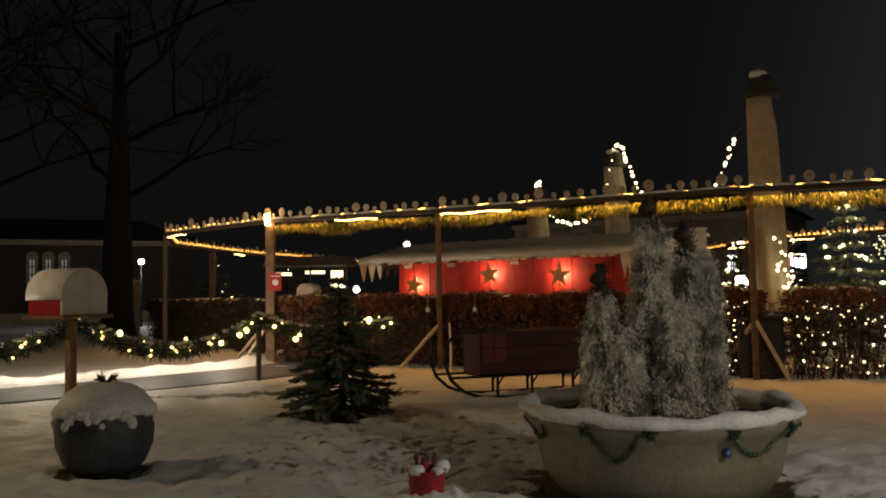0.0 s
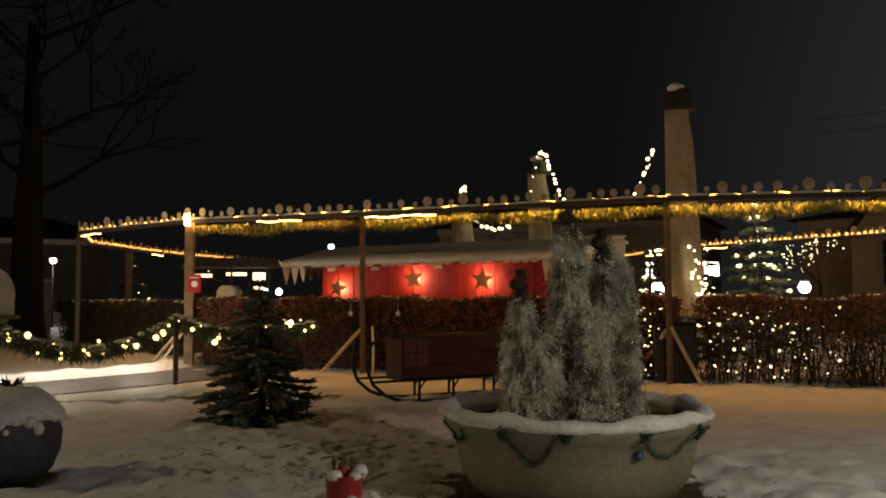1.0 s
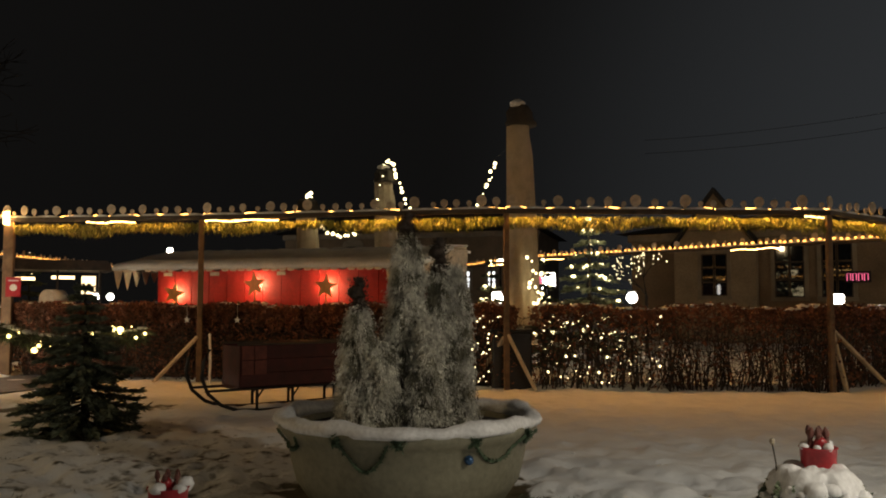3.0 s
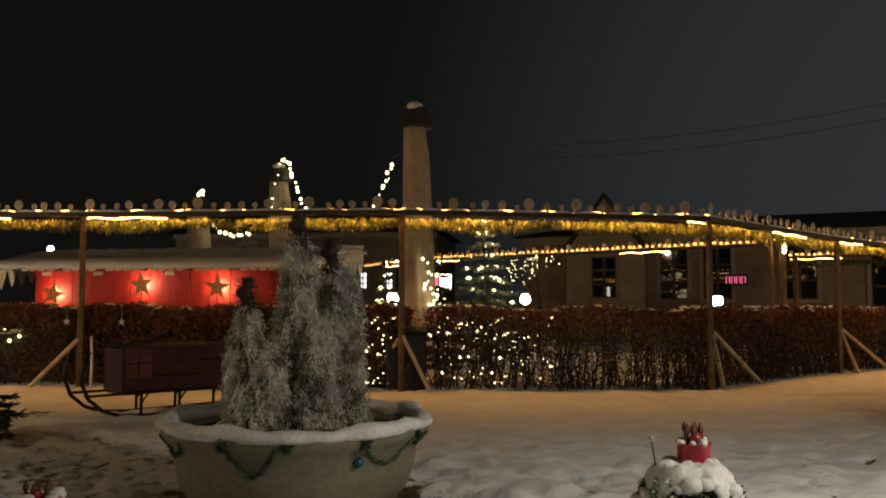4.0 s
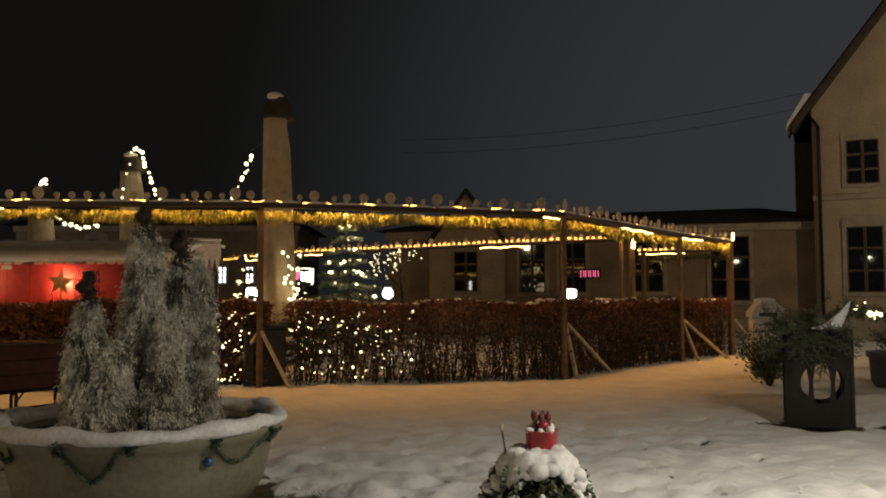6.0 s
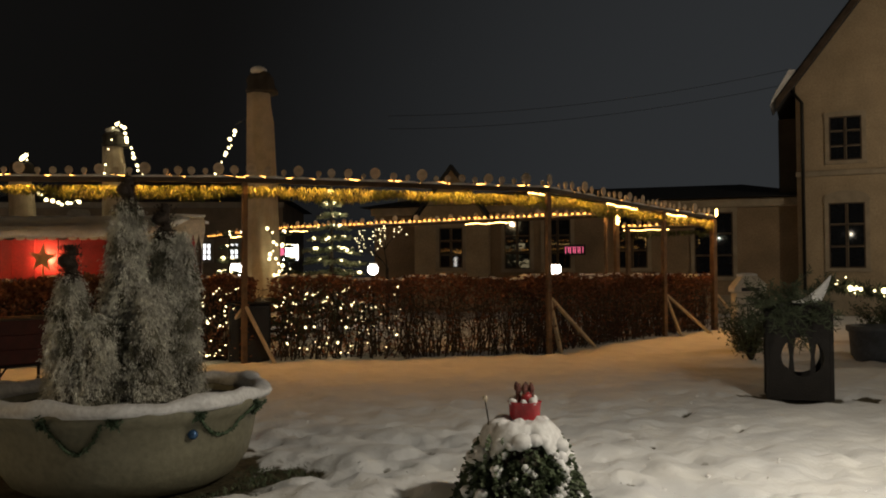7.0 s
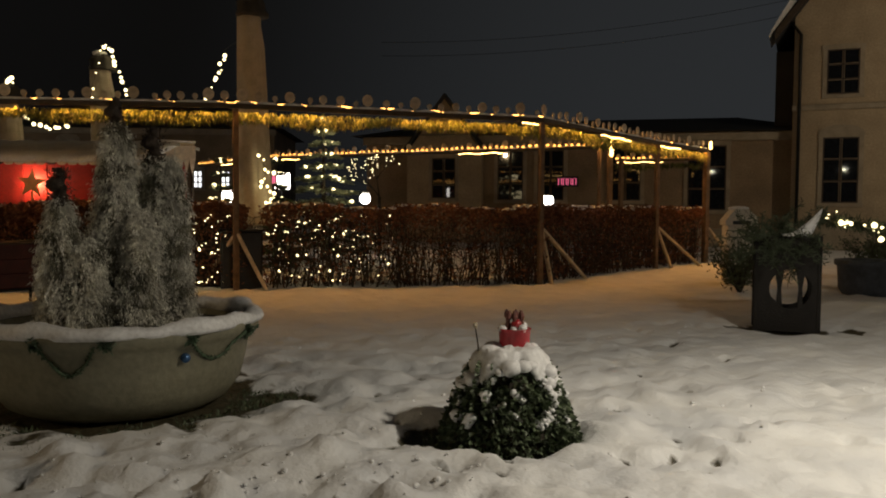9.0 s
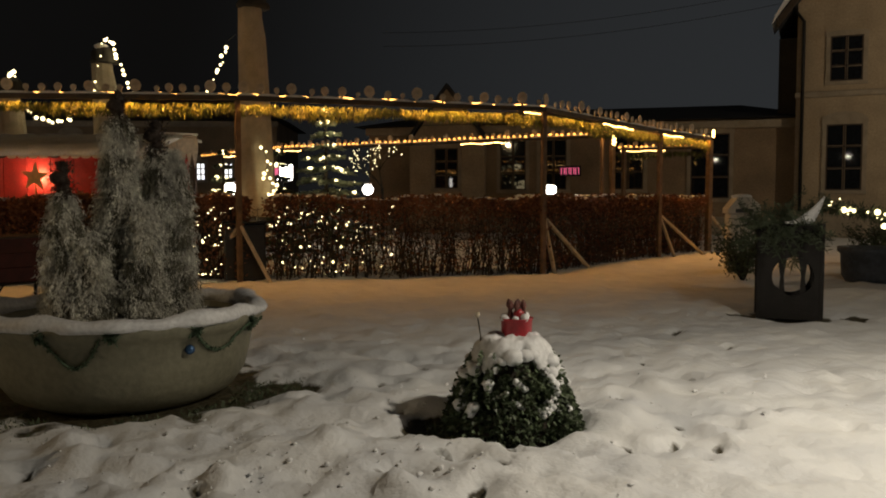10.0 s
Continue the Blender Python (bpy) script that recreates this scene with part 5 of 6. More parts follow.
light_string([(4.50, 21.12, 5.05), (4.66, 21.15, 4.95), (4.76, 21.12, 4.6), (4.88, 21.12, 4.3), (5.02, 21.1, 3.9), (5.12, 21.1, 3.7)], 13, "string of lights hung over a parasol", rg, 1.7)
light_string([(4.18, 21.15, 3.6), (4.22, 21.15, 4.0), (4.32, 21.12, 4.5), (4.42, 21.12, 4.9), (4.52, 21.12, 5.1)], 6, "string of lights hung over a parasol", rg, 1.5)
light_string([(5.5, 14.1, 4.3), (5.38, 15.1, 4.12), (5.33, 15.1, 3.9), (5.28, 15.1, 3.7), (5.18, 15.1, 3.5), (5.0, 15.1, 3.1)], 9, "string of lights sagging from a parasol", rg, 1.3, start=0.22)
light_string([(2.62, 21.70, 3.55), (2.82, 21.62, 3.28), (3.05, 21.5, 3.10), (3.3, 21.4, 3.03), (3.55, 21.4, 3.08), (3.72, 21.35, 3.16)], 10, "string of lights sagging from a parasol", rg, 1.8, start=0.15)
light_string([(2.50, 21.90, 4.02), (2.58, 21.85, 4.2), (2.50, 21.85, 4.12), (2.62, 21.85, 4.1), (2.54, 21.85, 4.24)], 9, "bunch of lights on top of a parasol", rg, 2.0)
light_string([(5.45, 13.6, 2.15), (5.6, 13.6, 1.85), (5.5, 13.6, 1.6), (5.75, 13.6, 1.45), (5.6, 13.6, 1.3), (5.9, 13.6, 1.3)], 16, "string of lights wound round a parasol", rg, 1.2)
# small red lights seen between the planter trees
light_string([(2.31, 12.98, 1.0), (2.25, 12.98, 0.86), (2.34, 12.98, 0.72), (2.28, 12.98, 0.52)], 5, "short string of red lights on the hedge", rg, 1.0)
for o in list(scene.objects):
    if o.name.startswith("bulb") and o.parent and o.parent.get("label", "").startswith("short string of red"):
        o.data = RED_BULB_MESH


# ---- bare bush wound with lights ----
def bare_bush(x, y, z0, h, rg):
    t = thing("lit_bush", (x, y, 0), "bare bush wound with small white lights", "bush")
    br, ends = Mesh(), []

    def grow(p, d, ln, r, depth):
        q = p + d * ln
        br.tube([p, p.lerp(q, 0.5) + Vector((rg.gauss(0, 0.03), 0, 0.02)), q], [r, r * 0.8, r * 0.6], 5)
        ends.append((p, q))
        if depth:
            for _ in range(3):
                grow(q, (d + Vector((rg.gauss(0, 0.6), rg.gauss(0, 0.4), rg.gauss(0.05, 0.4)))).normalized(), ln * 0.72, r * 0.6, depth - 1)

    br.tube([(0, 0, -0.05), (0, 0, z0)], 0.04, 6)
    for _ in range(3):
        grow(Vector((0, 0, z0)), Vector((rg.gauss(0, 0.6), rg.gauss(0, 0.3), 0.8)).normalized(), h * 0.33, 0.02, 3)
    part("branchwork", br, BARK, t)
    s = thing("string_lights", (x, y, 0), "small white lights on a bare bush", "string lights")
    for k in range(75):
        p, q = rg.choice(ends)
        c = p.lerp(q, rg.random())
        piece("bulb", bulb_cool_mesh, s, c, (0, 0, 0), rg.uniform(0.35, 0.75))


bare_bush(10.92, 19.1, 1.5, 1.5, random.Random(61))


# ---- lanterns ----
def lantern(x, y, z, r, cube, label):
    t = thing("lantern", (x, y, 0), label, "lantern", 20, "white lanterns")
    part("post", Mesh().tube([(0, 0, -0.05), (0, 0, z - r)], 0.025, 8), IRON, t)
    if cube:
        part("shade", Mesh().box(-r, -r, z - r * 1.15, r, r, z + r * 1.15, bevel=r * 0.3), GLOBE, t, "glowing white shade", True)
    else:
        part("shade", Mesh().ball((0, 0, z), r, n=16), GLOBE, t, "glowing white globe", True)
    part("snow", Mesh().ball((0, 0, z + r * 1.1), r * 0.8, r * 0.8, r * 0.25, 10, 0.1), SNOW, t, "", True)


lantern(5.40, 15.06, 1.39, 0.13, False, "round white globe lantern behind the hedge")
lantern(9.66, 17.55, 1.43, 0.13, False, "white globe lantern behind the hedge")
lantern(10.04, 11.34, 1.36, 0.088, True, "square white lantern behind the hedge")
lantern(-3.15, 26.0, 1.45, 0.1, False, "small white globe lantern among dark shrubs")
lantern(-2.75, 26.0, 1.45, 0.1, False, "small white globe lantern among dark shrubs")


def street_lamp(x, y, z, r, label):
    t = thing("street_lamp", (x, y, 0), label, "street lamp", 0, "street lamps")
    part("pole", Mesh().tube([(0, 0, -0.1), (0, 0, z)], [0.07, 0.04], 8), IRON, t)
    part("head", Mesh().lathe([(0.06, z + r * 0.7), (r * 1.3, z + r * 0.8), (0.05, z + r * 1.5)], 12), IRON, t)
    part("lamp", Mesh().ball((0, 0, z), r, n=12), GLOBE, t, "lit white lamp", True)


street_lamp(-13.75, 37.56, 2.95, 0.14, "lit street lamp far off in the dark")
street_lamp(-1.76, 40.0, 3.68, 0.14, "lit street lamp far off behind the stall")

street_lamp(12.9, 35.8, 3.2, 0.15, "lit street lamp before the far house")

# a glowing box sign
t = thing("light_box", (8.62, 20.2, 0), "glowing white and pink box sign on a pole", "sign", 25)
part("box", Mesh().box(-0.2, -0.06, 1.68, 0.28, 0.06, 2.1, bevel=0.02), GLOBE, t, "lit white face")
part("side", Mesh().box(-0.3, -0.05, 1.72, -0.21, 0.05, 2.06, bevel=0.01), NEON, t, "pink edge")
part("pole", Mesh().tube([(0, 0, -0.05), (0, 0, 1.68)], 0.03, 8), IRON, t)

# ---- red notice on the gate post ----
t = thing("notice", (-3.22, 15.80, 1.56), "small red notice with a white disc on a post", "sign", 8)
part("board", Mesh().box(-0.12, -0.012, -0.17, 0.12, 0.012, 0.17, bevel=0.006), RED, t)
part("disc", Mesh().lathe([(0.06, 0), (0.06, 0.006)], 20, pose(0, -0.014, -0.01, 90)), WHITE, t, "white disc")
part("bar", Mesh().box(-0.08, -0.016, 0.10, 0.08, -0.012, 0.12), WHITE, t)

# ---- dark cabinet beside the post ----
t = thing("dark_cabinet", (4.50, 11.84, 0), "black plastic cabinet against the hedge", "cabinet", -16)
part("body", Mesh().box(-0.30, -0.16, 0, 0.30, 0.2, 0.86, bevel=0.02), BLACK, t)
part("door", Mesh().box(-0.27, -0.175, 0.05, 0.27, -0.162, 0.80, bevel=0.005), BLACK, t)
part("lid", Mesh().box(-0.32, -0.18, 0.863, 0.32, 0.22, 0.90, bevel=0.01), BLACK, t)


# ---- steel box with oval openings ----
def holed_panel(w, h, hx, hz, ra, rb):
    """A panel in x and z with an oval hole."""
    m, n = Mesh(), 32
    v, f = [], []
    for y in (-0.012, 0.012):
        for i in range(n):
            a = 2 * math.pi * i / n
            c, s = math.cos(a), math.sin(a)
            k = min((w / 2) / abs(c) if abs(c) > 1e-6 else 9, ((h - hz) if s > 0 else hz) / abs(s) if abs(s) > 1e-6 else 9)
            v.append((k * c, y, hz + k * s))
        for i in range(n):
            a = 2 * math.pi * i / n
            v.append((hx + ra * math.cos(a), y, hz + rb * math.sin(a)))
    for i in range(n):
        j = (i + 1) % n
        f += [(i, j, n + j, n + i), (2 * n + i, 3 * n + i, 3 * n + j, 2 * n + j), (i, 2 * n + i, 2 * n + j, j), (n + i, n + j, 3 * n + j, 3 * n + i)]
    m.add(v, f)
    return m


def statue_box():
    t = thing("steel_planter", (*STATUE_AT, 0), "dark steel box planter with oval openings and fir twigs", "planter", -52)
    w, d, h = 0.60, 0.40, 0.98
    for y, bar in ((-d / 2, True), (d / 2, False)):
        ob = part("panel", holed_panel(w, h, 0.03, 0.44, 0.20, 0.20), CORTEN, t)
        ob.location = (0, y, 0)
        for x in (-w / 2, w / 2):
            part("corner", Mesh().box(x - 0.02, y - 0.018, 0, x + 0.02, y + 0.018, h + 0.005, bevel=0.004), CORTEN, t)
        if bar:
            for x in (-0.075, 0.125):
                part("strut", Mesh().prism([(x - 0.030, 0.255), (x + 0.030, 0.255), (x + 0.018, 0.44), (x + 0.045, 0.64), (x - 0.045, 0.64), (x - 0.018, 0.44)], y - 0.009, y + 0.009), CORTEN, t)
    for x in (-w / 2 + 0.014, w / 2 - 0.014):
        ob = part("panel", holed_panel(d - 0.06, h, 0.0, 0.44, 0.11, 0.20), CORTEN, t)
        ob.matrix_basis = pose(x, 0, 0, 0, 0, 90)
    part("tray", Mesh().box(-w / 2 + 0.03, -d / 2 + 0.02, 0.78, w / 2 - 0.03, d / 2 - 0.02, 0.92), SOIL, t)
    rg = random.Random(71)
    tw = Mesh()
    for k in range(78):
        a, ln = rg.uniform(0, 6.283), rg.uniform(0.25, 0.55)
        b = Vector((rg.uniform(-0.26, 0.2), rg.uniform(-0.14, 0.14), 0.9))
        if k >= 52:
            b = Vector((rg.uniform(-0.32, 0.26), -0.19, 0.97))
        rise = rg.uniform(0.15, 0.8) if k < 30 else rg.uniform(-0.9, 0.1)
        e = b + Vector((math.cos(a) * 0.6 - 0.25, math.sin(a) * 0.5 - (0.35 if k >= 30 else 0), rise)).normalized() * ln
        tw.tube([b, e], [0.008, 0.003], 4)
        for j in range(46):
            tw.leaf(b.lerp(e, rg.uniform(0.2, 1)), (rg.gauss(0, 1), rg.gauss(0, 1), rg.gauss(0.2, 0.7)), 0.07, 0.012, rg)
    part("fir_greenery", tw, FOLIAGE, t, "dark fir twigs", kind="stuff")
    v, f, n = [], [], 9
    for i in range(n):
        q = i / (n - 1)
        for s in (-1, 1):
            ww = 0.15 * (1 - q) ** 0.8 + 0.004
            c = Vector((0.02 + 0.30 * q, -0.1, 0.92 + 0.34 * q ** 1.7))
            v += [tuple(c + Vector((ww * 0.5 * s, -0.05 * (1 - q), -ww * 0.5 * s))), tuple(c + Vector((ww * 0.5 * s, 0.05, -ww * 0.5 * s)))]
    for i in range(n - 1):
        k = i * 4
        f += [(k, k + 2, k + 6, k + 4), (k + 1, k + 5, k + 7, k + 3), (k, k + 4, k + 5, k + 1), (k + 2, k + 3, k + 7, k + 6)]
    f += [(0, 1, 3, 2), ((n - 1) * 4, (n - 1) * 4 + 2, (n - 1) * 4 + 3, (n - 1) * 4 + 1)]
    part("snow_horn", Mesh().add(v, f), SNOW, t, "pointed curl covered in snow", True)


statue_box()

# ---- litter bin ----
t = thing("litter_bin", (11.75, 8.55, 0), "pale grey litter bin with a sloping snowy lid", "bin", -40)
part("body", Mesh().box(-0.22, -0.2, 0.05, 0.22, 0.2, 0.98, bevel=0.02), GREY, t)
part("lid", Mesh().prism([(-0.25, 0.985), (0.25, 0.985), (0.25, 1.12), (0.1, 1.25), (-0.1, 1.25), (-0.25, 1.06)], -0.22, 0.22), GREY, t)
part("slot", Mesh().box(-0.14, -0.226, 1.0, 0.14, -0.222, 1.06), BLACK, t)
part("snow", Mesh().ball((0, 0, 1.26), 0.17, 0.2, 0.04, 12, 0.05), SNOW, t, "", True)
part("foot", Mesh().box(-0.18, -0.16, -0.02, 0.18, 0.16, 0.05), BLACK, t)


# ---- shrubs ----
def shrub(x, y, r, h, label, rg, material=FOLIAGE):
    t = thing("shrub", (x, y, 0), label, "shrub", 0, "shrubs")
    le, br = Mesh(), Mesh()
    for k in range(26):
        a, e = rg.uniform(0, 6.283), rg.uniform(0.3, 1)
        tip = Vector((r * e * math.cos(a), r * e * math.sin(a), h * rg.uniform(0.6, 1)))
        br.tube([(0, 0, -0.03), tip * 0.5 + Vector((0, 0, 0.05)), tip], [0.014, 0.009, 0.003], 5)
        for j in range(75):
            c = tip * rg.uniform(0.25, 1.0)
            le.leaf(c + Vector((rg.gauss(0, 0.07), rg.gauss(0, 0.07), rg.gauss(0, 0.06))), (rg.gauss(0, 1), rg.gauss(0, 1), rg.gauss(0, 0.8)), rg.uniform(0.04, 0.09), 0.025, rg)
    part("branchwork", br, BARK, t)
    part("foliage", le, material, t, kind="stuff")


rg = random.Random(81)
shrub(10.75, 7.75, 0.5, 0.85, "dark bushy shrub beside a litter bin", rg)
shrub(13.1, 6.9, 0.6, 0.9, "dark evergreen shrub beside a plant trough", rg)
shrub(15.9, 8.2, 0.8, 1.0, "dark evergreen shrub against the house", rg)
t = thing("plant_trough", (12.1, 6.55, 0), "dark stone plant trough in snow", "plant trough", -30)
part("trough", Mesh().lathe([(0.32, -0.02), (0.40, 0.1), (0.42, 0.42), (0.46, 0.45), (0.46, 0.52), (0.40, 0.52), (0.38, 0.44), (0, 0.44)], 28), POT, t, "", True)
part("soil", Mesh().lathe([(0.375, 0.45), (0.2, 0.48), (0, 0.49)], 20), SOIL, t)
garland(swag((11.6, 7.05, 1.12), (12.9, 5.9, 0.72), -0.06, 10), rg, 26, "fir garland with white lights over a plant trough", False, 0.09, True)


# ---- houses ----
def window(parent, x, z, w, h, glass, arched=False):
    """A tall window set into a wall that lies in x and z and looks to -y."""
    win = part("window", Mesh().box(x - w / 2 - 0.14, -0.05, z - 0.12, x + w / 2 + 0.14, -0.002, z, bevel=0.01), STONE, parent, "stone window surround")
    for s in (-1, 1):
        part("jamb", Mesh().box(*sorted((x + s * w / 2, x + s * (w / 2 + 0.12)))[:1], -0.045, z, sorted((x + s * w / 2, x + s * (w / 2 + 0.12)))[1], -0.002, z + h), STONE, win)
    top = [(x - w / 2 - 0.14, z + h)] + [(x + (w / 2 + 0.14) * math.cos(math.pi * (1 - k / 8)), z + h + 0.12 + (0.26 if arched else 0.03) * math.sin(math.pi * k / 8)) for k in range(9)] + [(x + w / 2 + 0.14, z + h)]
    part("lintel", Mesh().prism(top, -0.06, -0.002), STONE, win)
    for i in range(2):
        for j in range(3):
            x0, z0 = x - w / 2 + i * w / 2 + 0.04, z + j * h / 3 + 0.03
            part("pane", Mesh().box(x0, -0.012, z0, x0 + w / 2 - 0.08, -0.004, z0 + h / 3 - 0.06), glass, win)
    fr = Mesh()
    for i in range(3):
        fr.box(x - w / 2 + i * (w / 2 - 0.02), -0.03, z, x - w / 2 + i * (w / 2 - 0.02) + 0.04, -0.013, z + h)
    for j in range(4):
        fr.box(x - w / 2, -0.028, z + j * (h - 0.04) / 3, x + w / 2, -0.014, z + j * (h - 0.04) / 3 + 0.04)
    part("frame", fr, WOOD_DARK, win)
    return win


def house(a, b, h, deep, wall, label, wins, roof_h=2.5, over=0.5, gable=None):
    L = math.hypot(b[0] - a[0], b[1] - a[1])
    t = thing("house", (a[0], a[1], 0), label, "house", math.degrees(math.atan2(b[1] - a[1], b[0] - a[0])), "houses")
    part("wall", Mesh().box(0, 0, -0.1, L, deep, h), wall, t)
    part("plinth", Mesh().box(-0.03, -0.06, -0.1, L + 0.03, -0.003, 0.6, bevel=0.02), STONE, t)
    part("cornice", Mesh().box(-0.1, -0.16, h - 0.3, L + 0.1, -0.003, h - 0.02, bevel=0.03), STONE, t)
    part("roof", Mesh().add([(-over, -over, h), (L + over, -over, h), (L + over, deep + over, h), (-over, deep + over, h), (-over + deep * 0.35, deep / 2, h + roof_h), (L + over - deep * 0.35, deep / 2, h + roof_h)], [(0, 3, 2, 1), (0, 1, 5, 4), (2, 3, 4, 5), (1, 2, 5), (3, 0, 4)]), ROOF, t, "dark slate roof")
    if gable:
        x, w, gh = gable
        part("gable", Mesh().prism([(x - w / 2, -0.1), (x + w / 2, -0.1), (x + w / 2, h - 0.6), (x, gh), (x - w / 2, h - 0.6)], -0.35, -0.065), RENDERED, t, "pale gabled projection")
        part("gable_coping", Mesh().prism([(x - w / 2 - 0.12, h - 0.62), (x, gh + 0.02), (x + w / 2 + 0.12, h - 0.62), (x + w / 2 + 0.12, h - 0.45), (x, gh + 0.2), (x - w / 2 - 0.12, h - 0.45)], -0.42, -0.06), ROOF, t)
    for x, z, w, hh, g in wins:
        win = window(t, x, z, w, hh, g, True)
        if gable and abs(x - gable[0]) < gable[1] / 2:
            win.location.y = -0.352
    return t


house((14.6, 26.6), (24.4, 15.3), 3.75, 7.0, PLASTER_DARK, "long low ochre house with tall windows and dark slate roof",
      [(3.0, 1.55, 0.85, 1.4, GLASS), (5.3, 1.5, 0.9, 1.7, GLASS), (6.7, 1.5, 0.9, 1.7, GLASS), (9.2, 1.5, 1.0, 1.8, GLASS), (11.8, 1.2, 1.2, 2.1, GLASS)], 0.8, 0.45, (3.0, 2.7, 5.0))


def gabled_house():
    """A tall house that turns its gable to the square."""
    t = thing("house", (23.5, 15.42, 0), "tall cream gabled house with stone window surrounds", "house", math.degrees(math.atan2(-9.4, 6.0)), "houses")
    w, h, top, deep = 7.4, 7.15, 12.0, 9.0
    part("wall", Mesh().prism([(0, -0.1), (w, -0.1), (w, h), (w / 2, top), (0, h)], 0, deep), RENDERED, t)
    # added bay; its dark colour stands in for the unlit side wall
    part("side_bay", Mesh().box(-0.55, 0.9, -0.1, -0.003, deep, 6.3, bevel=0.02), PLASTER_NIGHT, t, "side bay coloured dark for an unlit wall")
    part("plinth", Mesh().box(-0.04, -0.07, -0.1, w + 0.04, -0.003, 0.75, bevel=0.02), STONE, t, "stone plinth")
    part("string_course", Mesh().box(-0.03, -0.1, 4.28, w + 0.03, -0.003, 4.46, bevel=0.03), STONE, t)
    part("downpipe", Mesh().tube([(0.18, -0.1, 0.75), (0.18, -0.1, 6.6), (-0.2, -0.2, 7.1)], 0.05, 8), IRON, t, "dark rain pipe", True)
    slope = (top - h) / (w / 2)
    for s in (-1, 1):
        def at(d, up):
            return (w / 2 + s * (w / 2 - d), h + d * slope + up)
        part("roof", Mesh().prism([at(-0.55, 0.0), at(w / 2, 0.0), at(w / 2, 0.32), at(-0.55, 0.32)], -0.6, deep + 0.3), ROOF, t, "dark slate roof")
        part("barge_board", Mesh().prism([at(-0.55, -0.06), at(w / 2, -0.06), at(w / 2, 0.22), at(-0.55, 0.22)], -0.66, -0.605), WOOD_DARK, t)
        part("snow", Mesh().prism([at(-0.72, 0.28), at(-0.10, 0.325), at(0.02, 0.36), at(-0.16, 0.62), at(-0.66, 0.42)], -0.62, 1.2), SNOW, t, "heap of snow on the eave")
    for x in (1.38, 3.7, 6.02):
        window(t, x, 1.45, 1.0, 2.0, GLASS, True)
        window(t, x, 4.75, 0.9, 1.35, GLASS)
    window(t, 3.7, 7.7, 0.8, 1.2, GLASS)


gabled_house()
house((4.0, 46.0), (16.0, 38.8), 5.0, 8.0, PLASTER_DARK, "dark house with lit shop windows far behind",
      [(1.5, 1.9, 0.6, 0.9, GLASS_LIT), (8.85, 2.08, 0.42, 0.85, GLASS_LIT), (10.25, 2.08, 0.42, 0.85, GLASS_LIT), (11.6, 2.08, 0.42, 0.85, GLASS_LIT), (12.9, 2.08, 0.42, 0.85, GLASS_LIT), (4.0, 3.3, 0.9, 1.0, GLASS), (6.6, 3.3, 0.9, 1.0, GLASS)], 1.5)
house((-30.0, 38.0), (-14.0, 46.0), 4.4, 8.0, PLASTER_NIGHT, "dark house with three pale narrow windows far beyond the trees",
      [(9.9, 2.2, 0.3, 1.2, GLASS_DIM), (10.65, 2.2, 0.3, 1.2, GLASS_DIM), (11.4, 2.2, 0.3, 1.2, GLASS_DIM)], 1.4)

# pink neon sign in a window
t = thing("neon_sign", (19.2, 20.9, 0), "pink neon sign glowing in a window", "neon sign", -49)
for k in range(4):
    part("tube", Mesh().tube([(k * 0.16 - 0.3, -0.1, 2.0), (k * 0.16 - 0.3, -0.1, 2.22), (k * 0.16 - 0.2, -0.1, 2.22), (k * 0.16 - 0.2, -0.1, 2.02)], 0.014, 6), NEON, t, "", True)
part("panel", Mesh().box(-0.36, -0.08, 1.95, 0.36, -0.05, 2.3), BLACK, t)


# ---- far lit stall on the left ----
t = thing("far_stall", (-4.6, 27.0, 0), "far market stall with lit opening and red counter", "market stall", 12)
part("counter", Mesh().box(-1.0, 0, 0, 1.5, 0.6, 1.25, bevel=0.02), RED_DULL, t)
part("opening", Mesh().box(-0.9, 0.5, 1.95, -0.35, 0.55, 2.05), GLASS_AMBER, t, "lit opening")
part("opening", Mesh().box(0.1, 0.5, 2.0, 0.75, 0.55, 2.1), GLASS_AMBER, t, "lit opening")
part("opening", Mesh().box(0.95, 0.5, 1.55, 1.35, 0.55, 2.1), GLASS_AMBER, t, "lit opening")
part("roof", Mesh().prism([(-1.3, 2.25), (1.8, 2.25), (1.6, 2.55), (-1.1, 2.55)], -0.4, 1.8), WOOD_DARK, t)
for x in (-1.0, 0.25, 1.45):
    part("upright", Mesh().bar((x, 0.2, 0), (x, 0.2, 2.25), 0.07, 0.07), WOOD_DARK, t)
conifer("lit_fir", -7.6, 27.5, 2.7, 1.3, "dark fir tree with scattered lights beyond the ring", rg, 9, 16, True)
conifer("lit_fir", -5.7, 30.0, 3.0, 1.0, "dark fir tree with scattered lights beyond the ring", rg, 9, 9, True)
t = thing("utility_box", (-11.6, 31.0, 0), "tan metal utility box with a snowy top", "utility box", 20)
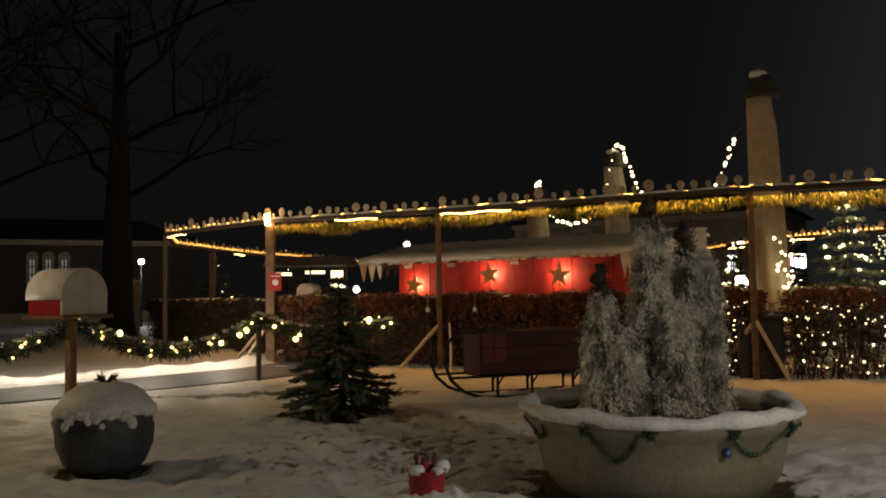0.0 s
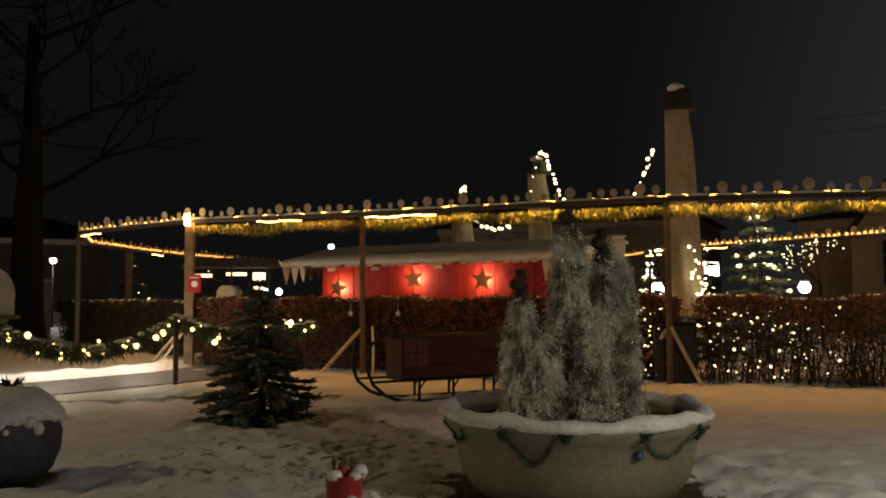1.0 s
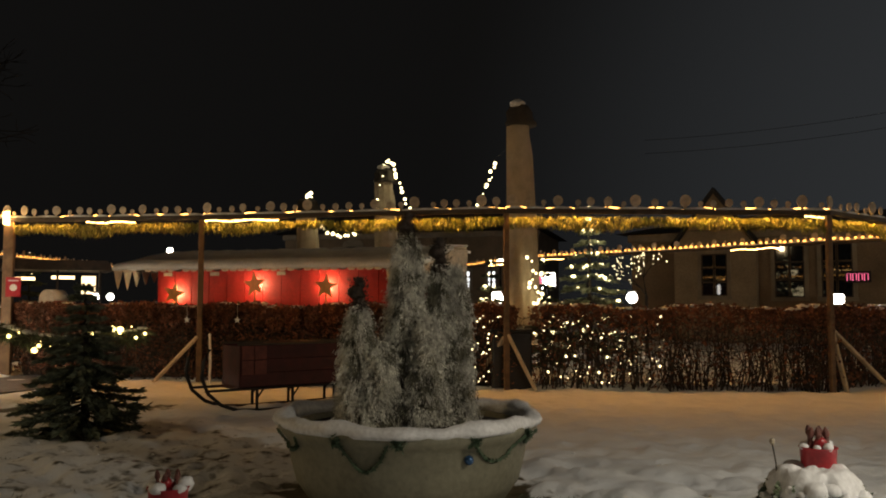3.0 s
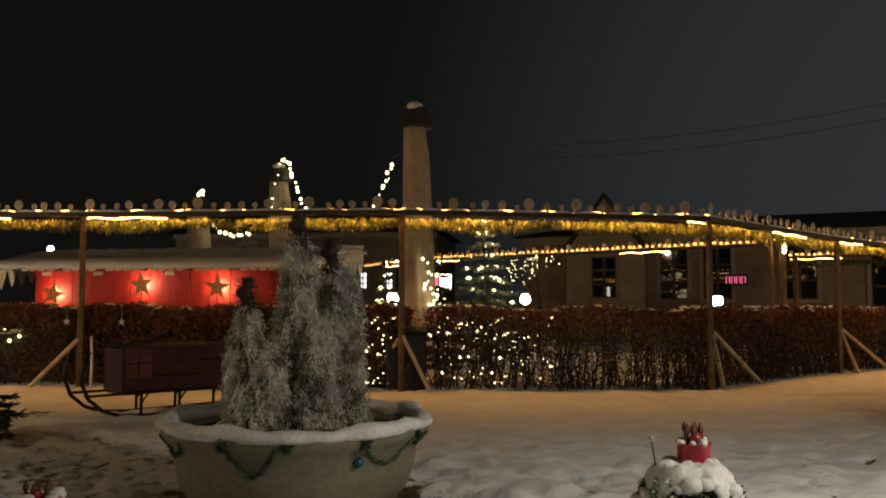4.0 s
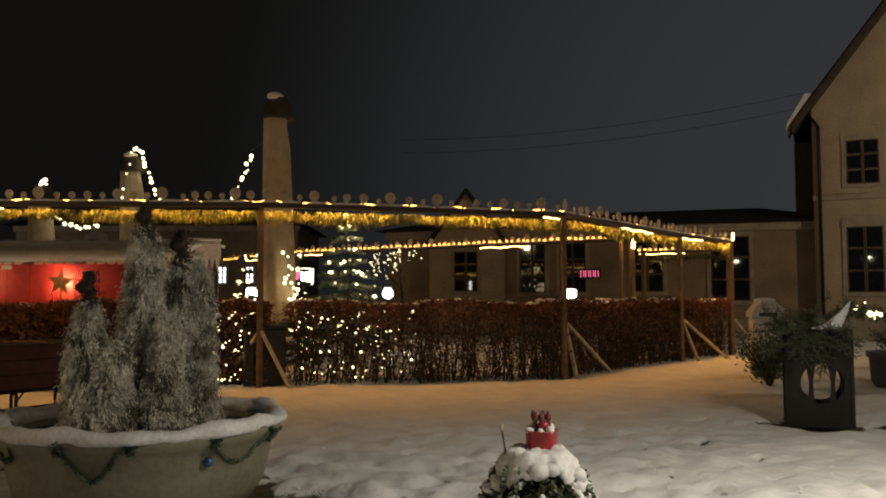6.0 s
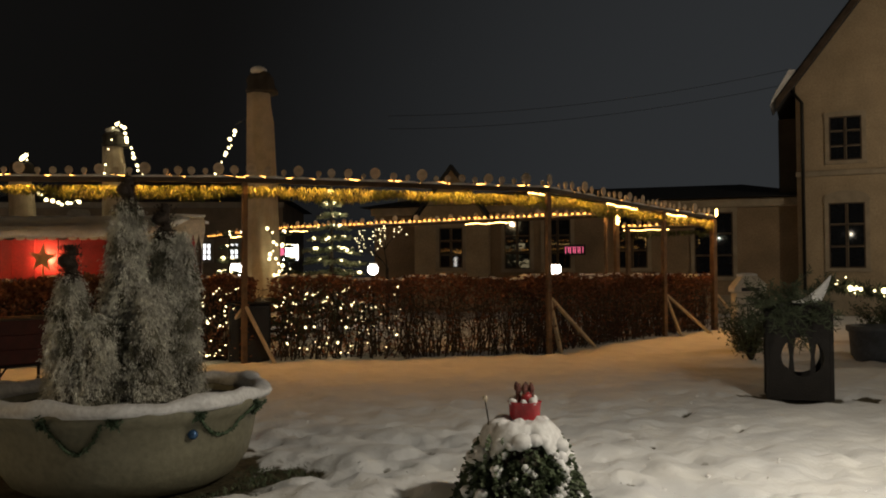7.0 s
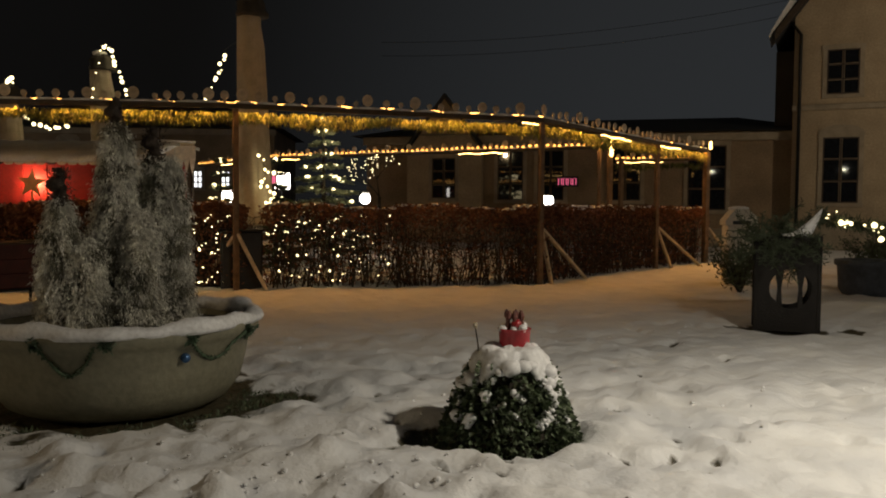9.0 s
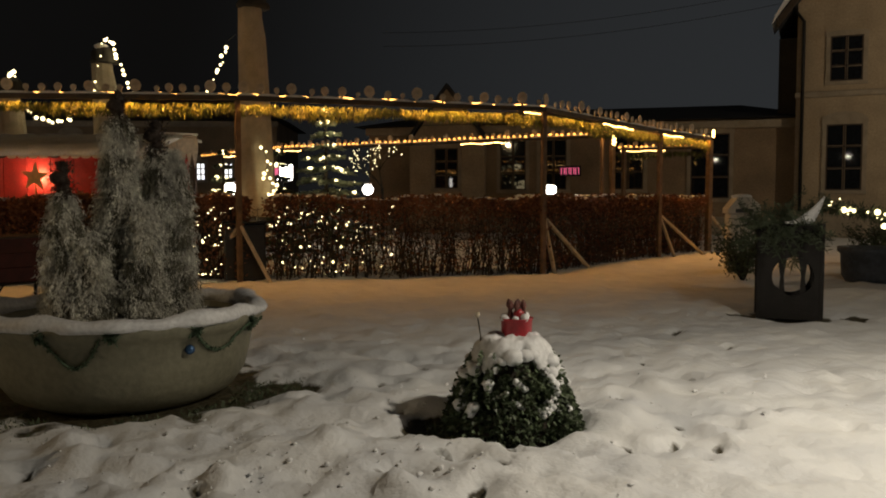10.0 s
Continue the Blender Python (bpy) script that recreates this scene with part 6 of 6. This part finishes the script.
part("body", Mesh().box(-0.2, -0.15, 0, 0.2, 0.15, 1.9, bevel=0.02), CANVAS, t)
part("snow", Mesh().box(-0.23, -0.18, 1.903, 0.23, 0.18, 1.98, bevel=0.03), SNOW, t)
light_string([(-7.0, 26.0, 1.2), (-6.3, 26.0, 1.22), (-6.0, 26.0, 1.15)], 6, "low white lights on the far snow", rg, 1.7)


# ---- tall bare trees ----
def bare_tree(x, y, h, r, label, rg):
    t = thing("bare_tree", (x, y, 0), label, "tree", 0, "bare trees")
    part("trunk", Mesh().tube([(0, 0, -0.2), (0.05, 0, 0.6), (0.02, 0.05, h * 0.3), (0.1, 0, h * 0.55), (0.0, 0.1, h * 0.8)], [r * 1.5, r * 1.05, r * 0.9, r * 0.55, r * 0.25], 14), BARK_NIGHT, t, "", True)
    br = Mesh()

    def grow(p, d, ln, rr, depth):
        q = p + d * ln
        br.tube([p, p.lerp(q, 0.5) + Vector((rg.gauss(0, ln * 0.06), rg.gauss(0, ln * 0.06), 0)), q], [rr, rr * 0.8, rr * 0.55], 5)
        if depth:
            for _ in range(3):
                grow(q, (d + Vector((rg.gauss(0, 0.5), rg.gauss(0, 0.5), rg.gauss(0.1, 0.35)))).normalized(), ln * 0.68, rr * 0.55, depth - 1)

    for k in range(9):
        a = k * 2.4
        grow(Vector((0.05, 0, h * (0.35 + 0.05 * k))), Vector((math.cos(a), math.sin(a), 0.6)).normalized(), h * 0.20, r * 0.22, 4)
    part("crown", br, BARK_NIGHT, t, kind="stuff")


rg = random.Random(91)
bare_tree(-11.1, 28.0, 13, 0.5, "tall bare tree with a thick dark trunk", rg)
bare_tree(-17.5, 31.0, 14, 0.45, "tall bare tree in the dark", rg)
# overhead wires on the far side
t = thing("overhead_wires", (0, 0, 0), "two thin overhead wires sagging across the dark", "wires")
for dz in (0.0, 0.45):
    part("wire", Mesh().tube(swag((14.0, 24.5, 6.3 + dz), (23.2, 15.4, 7.2 + dz), 0.35, 12), 0.007, 4), BLACK, t)
